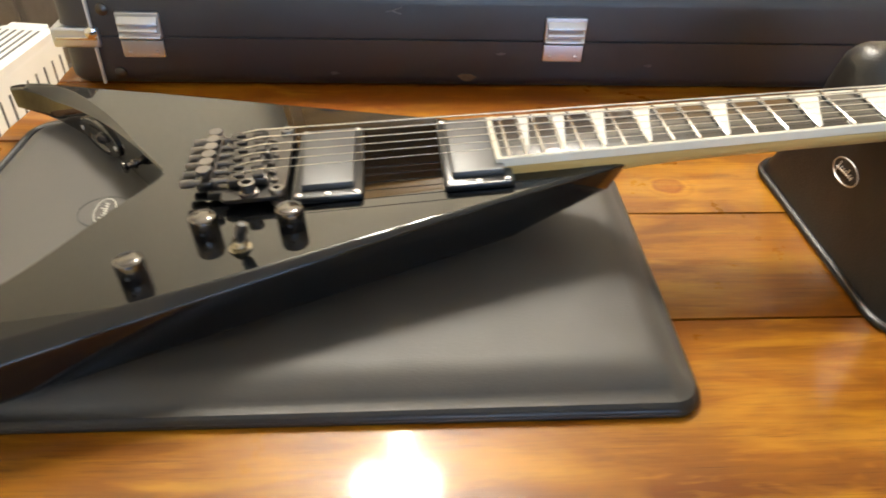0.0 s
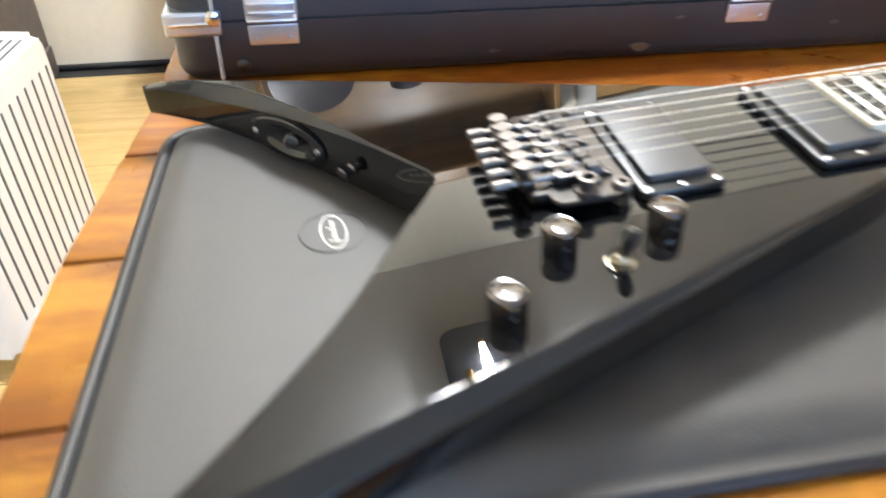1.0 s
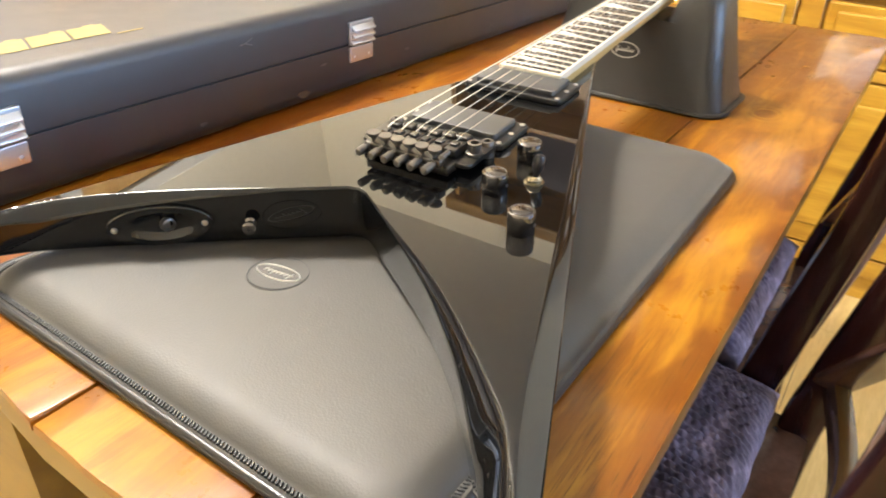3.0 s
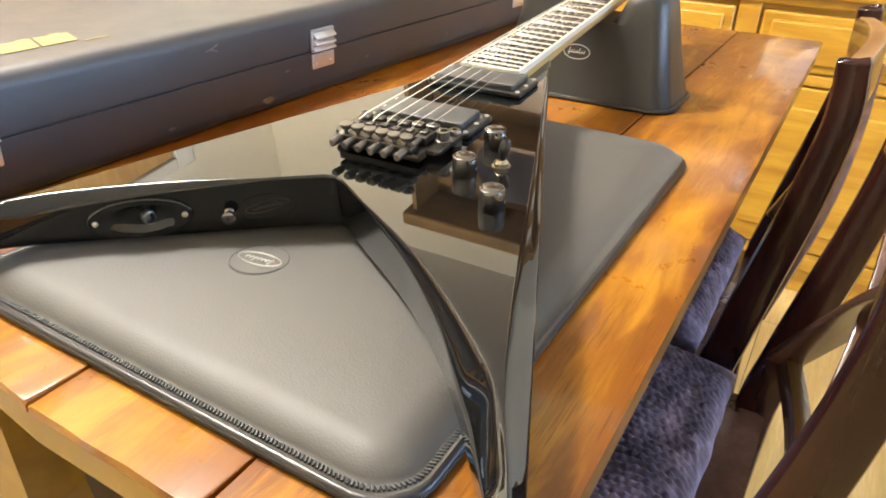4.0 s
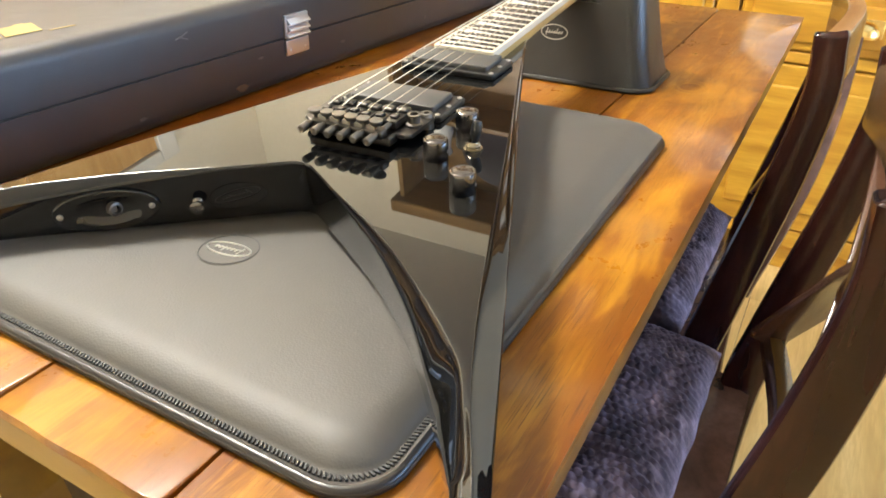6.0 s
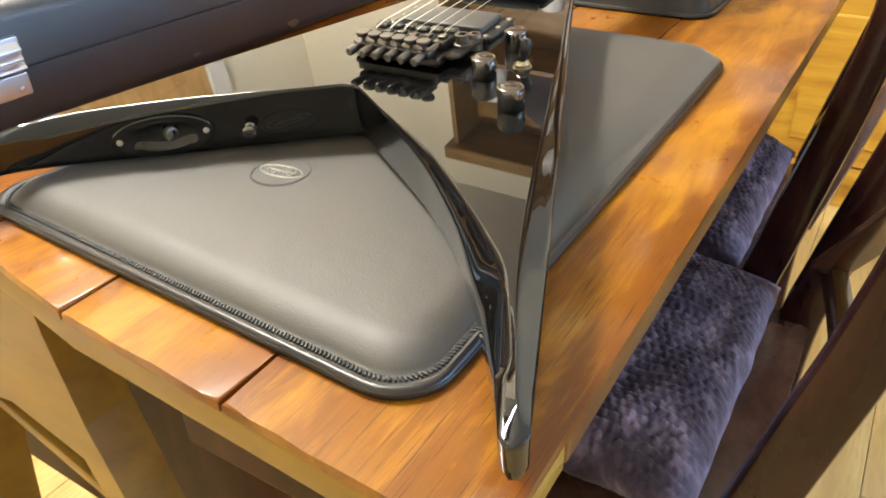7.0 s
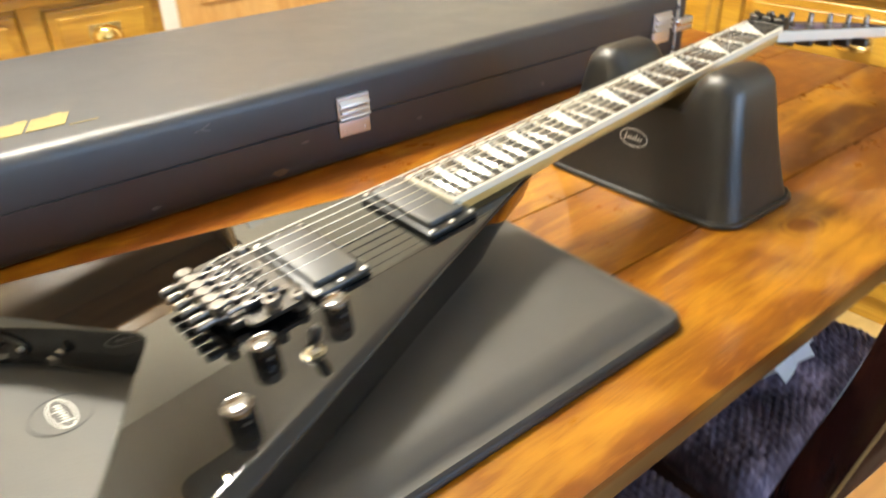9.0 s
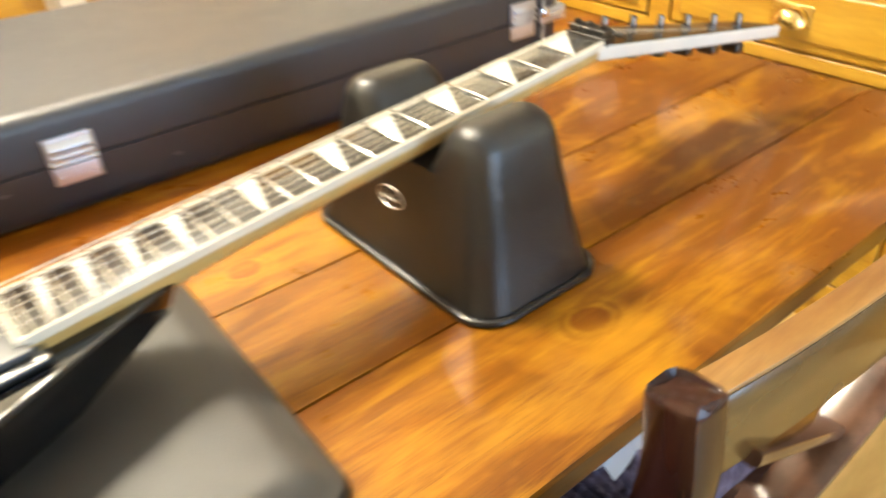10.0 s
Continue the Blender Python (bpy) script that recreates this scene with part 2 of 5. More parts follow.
M["table_side"] = wood("honey_stained_edge", (0.16, 0.085, 0.007), (0.25, 0.142, 0.012), (0.31, 0.185, 0.02), along=(6, 1.5, 6), rough=(0.3, 0.42), coat=0.2, knots=False, bump=0.06, stain=(0.16, 0.06, 0.008), stain_amount=0.4, fine_amount=0.2)
M["chair"] = wood("mahogany_stained_beech", (0.012, 0.0035, 0.0038), (0.026, 0.008, 0.0068), (0.050, 0.018, 0.011), along=(8, 8, 1.5), rough=(0.16, 0.24), bump=0.02, coat=0.15, coat_rough=0.06, knots=False, stain=(0.016, 0.006, 0.004), fine_amount=0.3)
M["table_shade"].node_tree.nodes["Principled BSDF"].inputs["Specular IOR Level"].default_value = 0.2
M["chair"].node_tree.nodes["Principled BSDF"].inputs["Specular IOR Level"].default_value = 0.25
M["pine"] = wood("varnished_pine", (0.36, 0.170, 0.015), (0.50, 0.268, 0.025), (0.60, 0.35, 0.042), along=(1.2, 12, 12), rough=(0.25, 0.4), coat=0.3, stain=(0.40, 0.18, 0.024), stain_amount=0.3, fine_amount=0.3)
M["brown_pine"] = wood("brown_stained_pine", (0.19, 0.10, 0.028), (0.28, 0.155, 0.045), (0.36, 0.21, 0.07), along=(1.2, 12, 12), rough=(0.3, 0.45), coat=0.1, stain=(0.08, 0.04, 0.012), stain_amount=0.3, fine_amount=0.3)
M["pine_pale"] = wood("pale_pine", (0.46, 0.25, 0.075), (0.61, 0.365, 0.125), (0.68, 0.44, 0.18), along=(12, 12, 1.2), rough=(0.35, 0.5), coat=0.1, stain=(0.36, 0.17, 0.06), stain_amount=0.3)
M["gloss"] = mat("black_gloss_lacquer", (0.004, 0.004, 0.004), 0.04, coat=1.0, coat_rough=0.008, spec=0.02)
M["gloss"].node_tree.nodes["Principled BSDF"].inputs["Coat IOR"].default_value = 1.53
gn = Net(M["gloss"])
gp = gn.coords()
gn.link(gn.math("ADD", gn.math("MULTIPLY", gn.noise(gp, 40, 4, 0.65), 0.05), 0.012), gn.b.inputs["Roughness"])
gn.link(gn.mix(gn.ramp(gn.noise(gp, 420, 2, 0.5), [(0.74, grey(0)), (0.8, grey(0.5))]), (0.004, 0.004, 0.004), grey(0.03)), gn.b.inputs["Base Color"])
M["leather"] = hide("black_leather", (0.030, 0.0262, 0.0213), 0.60, 700, 0.12, spec=0.9, sheen=0.18)
M["rest_leather"] = hide("black_leather_rest", (0.007, 0.0066, 0.0064), 0.37, 700, 0.30, spec=0.7, sheen=0.0)
M["piping"] = hide("black_leather_piping", (0.014, 0.013, 0.013), 0.32, 700, 0.10)
M["stitch"] = paint("black_thread", (0.03, 0.03, 0.03), 0.5, 400, 0.2)
M["vinyl"] = hide("black_vinyl_cloth", (0.006, 0.0068, 0.0125), 0.46, 1100, 0.22, spec=1.0, sheen=0.10)
M["cap"] = mat("black_plastic_cap", (0.012, 0.012, 0.013), 0.3)
M["white_piping"] = paint("white_vinyl_piping", (0.62, 0.60, 0.55), 0.4, 60, 0.2)
M["chrome"] = metal_mat("chrome", (0.82, 0.82, 0.84), 0.14)
M["nickel"] = metal_mat("worn_nickel", (0.58, 0.56, 0.53), 0.30, 0.004)
M["smoked"] = metal_mat("smoked_nickel", (0.17, 0.155, 0.14), 0.42, 0.004)
M["latch_metal"] = metal_mat("brushed_chrome", (0.72, 0.76, 0.83), 0.34, 0.01)
M["fixture"] = wood("dark_lamp_board", (0.02, 0.02, 0.024), (0.04, 0.04, 0.046), (0.06, 0.06, 0.066), rough=(0.25, 0.35), coat=0.4, knots=False)
# rubbed chair wood, with the light on upward faces put into its pale colour
M["chair_lit_worn"] = wood("lit_rubbed_beech", (0.20, 0.09, 0.025), (0.34, 0.18, 0.05), (0.44, 0.26, 0.09), along=(1.5, 10, 10), rough=(0.25, 0.4), knots=False, stain=(0.14, 0.05, 0.015))
M["black_nickel"] = metal_mat("black_nickel", (0.17, 0.16, 0.155), 0.14, 0.003)
M["dark_metal"] = metal_mat("dark_plated_steel", (0.095, 0.088, 0.082), 0.34, 0.003)
M["brass"] = metal_mat("brass", (0.80, 0.58, 0.22), 0.2)
M["tarnish"] = metal_mat("tarnished_nickel", (0.34, 0.30, 0.22), 0.25)
M["steel"] = metal_mat("string_steel", (0.78, 0.76, 0.72), 0.22)
M["fret"] = metal_mat("fret_wire", (0.80, 0.78, 0.74), 0.26)
M["pickup"] = mat("satin_black_plastic", (0.045, 0.044, 0.042), 0.46, spec=0.8)
M["ring"] = mat("black_plastic_ring", (0.010, 0.010, 0.010), 0.28)
M["ebony"] = wood("ebony", (0.006, 0.005, 0.005), (0.016, 0.012, 0.011), (0.032, 0.024, 0.02), along=(3, 60, 60), rough=(0.16, 0.28), coat=0.6, coat_rough=0.10, knots=False, stain=(0.008, 0.007, 0.006))
M["pearl"] = paint("pearl_inlay", (0.80, 0.79, 0.74), 0.22, 240, 0.12, coat=0.4, bump=0.02)
M["cream"] = paint("cream_binding", (0.72, 0.67, 0.54), 0.3, 120, 0.06, coat=0.3, bump=0.01)
M["maple"] = wood("satin_maple", (0.46, 0.29, 0.09), (0.57, 0.39, 0.14), (0.64, 0.47, 0.2), along=(1.0, 22, 22), rough=(0.3, 0.45), coat=0.2, knots=False, stain=(0.46, 0.29, 0.12), stain_amount=0.3)
M["white_lacquer"] = paint("white_lacquer", (0.74, 0.72, 0.66), 0.2, 30, 0.04, coat=0.5, bump=0.01)
M["white_paint"] = paint("white_paint", (0.80, 0.78, 0.72), 0.45, 20, 0.06)
M["wall"] = paint("cream_wall_paint", (0.88, 0.81, 0.65), 0.7, 40, 0.05, bump=0.1)
M["ceiling"] = paint("white_ceiling_paint", (0.82, 0.80, 0.75), 0.8, 30, 0.04, bump=0.1)
M["floor"] = wood("pale_laminate", (0.48, 0.32, 0.11), (0.62, 0.44, 0.165), (0.70, 0.52, 0.22), along=(1.2, 10, 10), rough=(0.25, 0.42), coat=0.15, knots=False, stain=(0.5, 0.33, 0.14), stain_amount=0.35)
M["heater"] = paint("white_enamel", (0.90, 0.90, 0.88), 0.3, 12, 0.05, coat=0.4)
M["vent"] = mat("grey_vent_slot", (0.11, 0.11, 0.11), 0.6)
M["slot"] = mat("dark_slot", (0.03, 0.03, 0.03), 0.6)
M["gold"] = paint("faded_gold_print", (0.42, 0.33, 0.11), 0.5, 90, 0.25)
M["silver_print"] = metal_mat("silver_print", (0.66, 0.65, 0.62), 0.36)
M["paper"] = paint("white_paper", (0.90, 0.91, 0.93), 0.7, 50, 0.03)
M["scuff"] = paint("bare_fibre_scuff", (0.19, 0.12, 0.07), 0.7, 300, 0.3)
M["scratch"] = paint("pale_scratch", (0.15, 0.145, 0.15), 0.6, 300, 0.3)
M["grey_paint"] = paint("grey_brown_paint", (0.13, 0.11, 0.095), 0.6, 30, 0.2)
M["glass"] = mat("window_glass", (1, 1, 1), 0.0)
M["glass"].node_tree.nodes["Principled BSDF"].inputs["Transmission Weight"].default_value = 1.0
M["dark_stuff"] = paint("dark_glazed_ware", (0.06, 0.05, 0.06), 0.3, 60, 0.4)
M["china"] = paint("white_china", (0.80, 0.79, 0.75), 0.12, 30, 0.03, coat=0.5, bump=0.0)

# velvet-like cushion cloth
M["cushion"] = mat("purple_grey_plush", (0.10, 0.085, 0.125), 0.85)
cn = Net(M["cushion"])
cp = cn.coords()
cn.link(cn.ramp(cn.noise(cp, 26, 4, 0.6, 0.4), [(0.3, (0.026, 0.018, 0.032)), (0.5, (0.10, 0.075, 0.115)), (0.72, (0.36, 0.29, 0.40))]), cn.b.inputs["Base Color"])
cn.b.inputs["Sheen Weight"].default_value = 0.35
cn.b.inputs["Sheen Roughness"].default_value = 0.4
cn.b.inputs["Sheen Tint"].default_value = (0.80, 0.70, 0.86, 1)
cn.bump(cn.noise(cp, 420, 3, 0.7), 0.5, 0.002)

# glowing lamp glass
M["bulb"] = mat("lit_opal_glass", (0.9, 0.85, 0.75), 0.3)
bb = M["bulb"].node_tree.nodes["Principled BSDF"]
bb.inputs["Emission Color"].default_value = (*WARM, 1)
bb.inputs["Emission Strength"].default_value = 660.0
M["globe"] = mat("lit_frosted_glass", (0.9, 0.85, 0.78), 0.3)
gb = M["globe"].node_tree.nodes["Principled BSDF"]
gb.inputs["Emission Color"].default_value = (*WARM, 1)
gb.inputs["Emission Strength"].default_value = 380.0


# ---- building helpers ----
def link_mesh(name, bm, material, smooth=True, angle=35):
    bmesh.ops.recalc_face_normals(bm, faces=bm.faces)
    me = bpy.data.meshes.new(name)
    soft_edges = bm.verts.layers.int.get("soft") is not None
    bm.to_mesh(me)
    bm.free()
    me.materials.append(material)
    if smooth:
        me.shade_smooth()
        if soft_edges:
            weigh(me)
        else:
            me.set_sharp_from_angle(angle=radians(angle))
    return me


def weigh(me):
    """Vertex normals weighted by face area, so that broad faces stay flat and bevels turn between them."""
    acc = np.zeros((len(me.vertices), 3))
    for p in me.polygons:
        n = np.array(p.normal) * p.area
        for i in p.vertices:
            acc[i] += n
    for p in me.polygons:
        if p.normal.z > 0.99999:
            for i in p.vertices:
                acc[i] = (0, 0, 1)
    acc /= np.maximum(np.linalg.norm(acc, axis=1, keepdims=True), 1e-12)
    me.normals_split_custom_set_from_vertices([tuple(a) for a in acc])


def part(name, bm, material, parent, label="", smooth=True, angle=35):
    """Links a bmesh as one mesh object under a thing or a part."""
    ob = new(name, link_mesh(name, bm, material, smooth, angle))
    ob.parent = parent
    if label:
        tagged(ob, label)
    return ob


def thing(name, label, category, m=None, group="", kind=""):
    ob = new(name)
    ob.empty_display_size = 0.05
    if m is not None:
        ob.matrix_world = m
    return tagged(ob, label, category, group, kind)


def merge(bm, other, m=None):
    """Adds another bmesh, moved by m."""
    if m is not None:
        bmesh.ops.transform(other, matrix=m, verts=other.verts)
    me = bpy.data.meshes.new("tmp")
    other.to_mesh(me)
    other.free()
    bm.from_mesh(me)
    bpy.data.meshes.remove(me)
    return bm


def box(lo, hi, bevel=0.0, segments=2):
    bm = bmesh.new()
    bmesh.ops.create_cube(bm, size=1)
    lo, hi = Vector(lo), Vector(hi)
    for v in bm.verts:
        v.co = Vector([lo[i] + (v.co[i] + 0.5) * (hi[i] - lo[i]) for i in range(3)])
    if bevel:
        bmesh.ops.bevel(bm, geom=bm.edges[:], offset=bevel, segments=segments, profile=0.6, affect="EDGES", clamp_overlap=True)
        bm.verts.layers.int.new("soft")
    return bm


def prism(points, z0, z1, bevel=0.0, segments=2, top_only=False):
    bm = bmesh.new()
    lower = [bm.verts.new((x, y, z0)) for x, y in points]
    upper = [bm.verts.new((x, y, z1)) for x, y in points]
    bm.faces.new(lower[::-1])
    top = bm.faces.new(upper)
    for i in range(len(points)):
        j = (i + 1) % len(points)
        bm.faces.new((lower[i], lower[j], upper[j], upper[i]))
    if bevel:
        edges = list(top.edges) if top_only else [e for e in bm.edges if abs(e.verts[0].co.z - e.verts[1].co.z) < 1e-6]
        bmesh.ops.bevel(bm, geom=edges, offset=bevel, segments=segments, profile=0.5, affect="EDGES", clamp_overlap=True)
    return bm


def lathe(profile, n=20, m=None):
    """A turned shape round z from (radius, height) pairs."""
    bm = bmesh.new()
    rings = []
    for r, z in profile:
        rings.append([bm.verts.new((max(r, 1e-5) * math.cos(2 * math.pi * i / n), max(r, 1e-5) * math.sin(2 * math.pi * i / n), z)) for i in range(n)])
    for a, b in zip(rings, rings[1:]):
        for i in range(n):
            bm.faces.new((a[i], a[(i + 1) % n], b[(i + 1) % n], b[i]))
    bm.faces.new(rings[0][::-1])
    bm.faces.new(rings[-1])
    if m is not None:
        bmesh.ops.transform(bm, matrix=m, verts=bm.verts)
    return bm


def sweep(path, section, closed=False, up=(0, 0, 1)):
    """Sweeps a closed section (list of (side, up) pairs, or a list of such lists) along a path."""
    bm = bmesh.new()
    path = [Vector(p) for p in path]
    up = Vector(up)
    rings = []
    for i, p in enumerate(path):
        a = path[i - 1] if (i or closed) else path[0]
        b = path[(i + 1) % len(path)] if (i < len(path) - 1 or closed) else path[-1]
        d = (b - a).normalized()
        side = d.cross(up).normalized()
        top = side.cross(d).normalized()
        sec = section[i] if isinstance(section[0], list) else section
        rings.append([bm.verts.new(p + side * s + top * h) for s, h in sec])
    k = len(rings[0])
    pairs = list(zip(rings, rings[1:])) + ([(rings[-1], rings[0])] if closed else [])
    for a, b in pairs:
        for i in range(k):
            bm.faces.new((a[i], a[(i + 1) % k], b[(i + 1) % k], b[i]))
    if not closed:
        bm.faces.new(rings[0][::-1])
        bm.faces.new(rings[-1])
    return bm


def circle(r, n=10, sx=1.0, sy=1.0):
    return [(r * sx * math.cos(2 * math.pi * i / n), r * sy * math.sin(2 * math.pi * i / n)) for i in range(n)]


def rect_section(w, h, r=0.0):
    if not r:
        return [(-w / 2, -h / 2), (w / 2, -h / 2), (w / 2, h / 2), (-w / 2, h / 2)]
    out = []
    for cx, cy, a0 in ((w / 2 - r, -h / 2 + r, -90), (w / 2 - r, h / 2 - r, 0), (-w / 2 + r, h / 2 - r, 90), (-w / 2 + r, -h / 2 + r, 180)):
        for k in range(3):
            a = radians(a0 + 45 * k)
            out.append((cx + r * math.cos(a), cy + r * math.sin(a)))
    return out


def smooth_path(points, steps=6):
    """A smooth curve through points."""
    pts = [Vector(p) for p in points]
    out = []
    for i in range(len(pts) - 1):
        p0, p1, p2, p3 = pts[max(i - 1, 0)], pts[i], pts[i + 1], pts[min(i + 2, len(pts) - 1)]
        for k in range(steps):
            t = k / steps
            out.append(0.5 * ((2 * p1) + (p2 - p0) * t + (2 * p0 - 5 * p1 + 4 * p2 - p3) * t * t + (3 * p1 - p0 - 3 * p2 + p3) * t ** 3))
    out.append(pts[-1])
    return out


def rounded(points, radius, n=6):
    """A closed outline with its corners rounded."""
    out = []
    k = len(points)
    radii = radius if hasattr(radius, "index") else [radius] * k
    for i in range(k):
        radius = radii[i]
        a, p, b = (Vector(points[(i + d) % k]) for d in (-1, 0, 1))
        u, v = (a - p).normalized(), (b - p).normalized()
        half = u.angle(v) / 2
        d = radius / math.tan(half)
        c = p + (u + v).normalized() * (radius / math.sin(half))
        s, e = p + u * d - c, p + v * d - c
        for j in range(n + 1):
            w = s.lerp(e, j / n).normalized() * radius
            out.append(tuple(c + w))
    return out


def inset_sharp(points, d):
    """A sharp-cornered counter-clockwise outline moved inwards by d."""
    out = []
    k = len(points)
    for i in range(k):
        a, p, b = (Vector(points[(i + o) % k]) for o in (-1, 0, 1))
        u, v = (p - a).normalized(), (b - p).normalized()
        n1, n2 = Vector((-u.y, u.x)), Vector((-v.y, v.x))
        m = (n1 + n2) / (1 + n1.dot(n2))
        out.append((p.x + m.x * d, p.y + m.y * d))
    return out


def inset(points, d):
    """A closed outline moved inwards by d (counter-clockwise order)."""
    out = []
    k = len(points)
    for i in range(k):
        a, p, b = (Vector(points[(i + o) % k]) for o in (-1, 0, 1))
        t = ((p - a).normalized() + (b - p).normalized()).normalized()
        out.append((p.x - t.y * d, p.y + t.x * d))
    return out


# ---- room ----
R = ROOM
TH = 0.12


def slab(name, lo, hi, material, label, category, kind="structure"):
    ob = new(name, link_mesh(name, box(lo, hi), material, False))
    return tagged(ob, label, category, kind=kind)


floor = slab("floor", (R["x0"] - TH, R["y0"] - TH, -0.1), (R["x1"] + TH, R["y1"] + TH, -0.008), M["slot"], "pale wood laminate floor in long boards", "floor")
slab("ceiling", (R["x0"] - TH, R["y0"] - TH, R["z1"]), (R["x1"] + TH, R["y1"] + TH, R["z1"] + 0.1), M["ceiling"], "plain white painted ceiling", "ceiling")
slab("wall_north", (R["x0"], R["y1"], 0), (R["x1"], R["y1"] + TH, R["z1"]), M["wall"], "cream painted wall", "wall")
slab("wall_east", (R["x1"], R["y0"], 0), (R["x1"] + TH, R["y1"] + TH, R["z1"]), M["wall"], "cream painted wall", "wall")
slab("wall_west", (R["x0"] - TH, R["y0"], 0), (R["x0"], R["y1"] + TH, R["z1"]), M["wall"], "cream painted wall", "wall")


def south_wall():
    """The wall behind the walk, with its window opening."""
    wx0, wx1, wz0, wz1 = -0.4, 1.4, 0.12, 2.1
    bm = box((R["x0"], R["y0"] - TH, 0), (wx0, R["y0"], R["z1"]))
    merge(bm, box((wx1, R["y0"] - TH, 0), (R["x1"], R["y0"], R["z1"])))
    merge(bm, box((wx0, R["y0"] - TH, 0), (wx1, R["y0"], wz0)))
    merge(bm, box((wx0, R["y0"] - TH, wz1), (wx1, R["y0"], R["z1"])))
    tagged(new("wall_south", link_mesh("wall_south", bm, M["wall"], False)), "cream painted wall with a window opening", "wall", kind="structure")
    win = thing("window_1", "white framed glazed garden door with two panes", "window", kind="structure")
    y = R["y0"] - 0.07
    f = 0.05
    for lo, hi in (((wx0, y, wz0), (wx1, y + 0.05, wz0 + f)), ((wx0, y, wz1 - f), (wx1, y + 0.05, wz1)), ((wx0, y, wz0 + f), (wx0 + f, y + 0.05, wz1 - f)), ((wx1 - f, y, wz0 + f), (wx1, y + 0.05, wz1 - f)), ((0.47, y, wz0 + f), (0.53, y + 0.05, wz1 - f))):
        part("window_frame", box(lo, hi, 0.004), M["white_paint"], win)
    for a, b in ((wx0 + f, 0.47), (0.53, wx1 - f)):
        p = part("pane", box((a, y + 0.02, wz0 + f), (b, y + 0.026, wz1 - f)), M["glass"], win, "clear glass pane")
        p.visible_shadow = False


south_wall()

# skirting along the walls
for nm, lo, hi in (("baseboard", (R["x0"], R["y1"] - 0.016, 0), (-0.75, R["y1"], 0.012)),):
    tagged(new(nm, link_mesh(nm, box(lo, hi, 0.003), M["slot"], False)), "dark strip where the wall meets the floor", "baseboard", kind="structure")

# ceiling light: dark board with brass rails, one bare tube and a cluster of round glass shades


def ceiling_light(place):
    sx, sy0, sy1, sz = place
    st = thing("ceiling_light", "dark ceiling light with brass rails, lit tube and glass shades", "ceiling light")
    zb = R["z1"] - 0.05
    board = rounded([(sx - 0.145, 0.93), (sx + 0.145, 0.93), (sx + 0.145, 1.975), (sx - 0.145, 1.975)], 0.055, 5)
    part("backing_board", prism(board, zb, R["z1"], 0.006, 2), M["fixture"], st, "dark glossy backing board")
    for s in (-1, 1):
        part("rail", box((sx + s * 0.069 - 0.012, 1.09, zb - 0.012), (sx + s * 0.069 + 0.012, 1.75, zb - 0.0002), 0.004, 2), M["brass"], st, "brass rail")
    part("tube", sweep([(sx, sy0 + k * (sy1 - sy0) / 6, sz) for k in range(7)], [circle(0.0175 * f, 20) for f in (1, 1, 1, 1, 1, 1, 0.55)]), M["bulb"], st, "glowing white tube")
    for yy in (sy0 - 0.02, sy1 + 0.001):
        part("end_cap", box((sx - 0.014, yy, sz - 0.012), (sx + 0.014, yy + 0.019, zb - 0.0002), 0.004), M["brass"], st)
    hx, hy = sx - 0.022, 1.26
    part("hub", lathe([(0, zb - 0.09), (0.03, zb - 0.085), (0.045, zb - 0.06), (0.04, zb - 0.02), (0.055, zb - 0.0002)], 24, pose(hx, hy, 0)), M["brass"], st, "turned brass hub")
    for k in range(4):
        a = radians(45 + 90 * k)
        x, y = hx + 0.107 * math.cos(a), hy + 0.107 * math.sin(a)
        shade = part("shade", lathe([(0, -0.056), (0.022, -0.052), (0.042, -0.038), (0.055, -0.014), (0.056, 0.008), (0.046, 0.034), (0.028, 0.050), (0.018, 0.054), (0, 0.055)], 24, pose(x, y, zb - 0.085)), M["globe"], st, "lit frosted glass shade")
        part("arm", sweep([(hx + 0.03 * math.cos(a), hy + 0.03 * math.sin(a), zb - 0.05), (x, y, zb - 0.028)], circle(0.007, 8)), M["brass"], shade)


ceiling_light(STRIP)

# ---- far furniture ----


def cup_handle(parent, x, y, z):
    """A half-round brass cup pull on a front that faces -y, open below, with a thin back plate."""
    bm = bmesh.new()
    shells = []
    for k in (1.0, 0.88):
        rows = []
        for i in range(7):
            a = radians(90) * i / 6
            rows.append([bm.verts.new((0.037 * k * math.cos(b) * math.cos(a) ** 0.8, -0.002 - 0.030 * k * math.sin(b) * math.cos(a) ** 0.8, -0.014 + 0.036 * k * math.sin(a))) for b in (radians(180) * j / 14 for j in range(15))])
        shells.append(rows)
    for rows, turn in zip(shells, (1, -1)):
        for p, q in zip(rows, rows[1:]):
            for j in range(14):
                bm.faces.new((p[j], p[j + 1], q[j + 1], q[j])[::-turn])
    for j in range(14):
        bm.faces.new((shells[0][0][j], shells[0][0][j + 1], shells[1][0][j + 1], shells[1][0][j]))
    bmesh.ops.remove_doubles(bm, verts=bm.verts, dist=0.0002)
    bmesh.ops.recalc_face_normals(bm, faces=bm.faces)
    merge(bm, box((-0.041, -0.0025, -0.016), (0.041, 0.001, 0.026), 0.002, 2))
    bmesh.ops.translate(bm, verts=bm.verts, vec=(x, y, z))
    return part("handle", bm, M["brass"], parent, "polished brass cup pull")


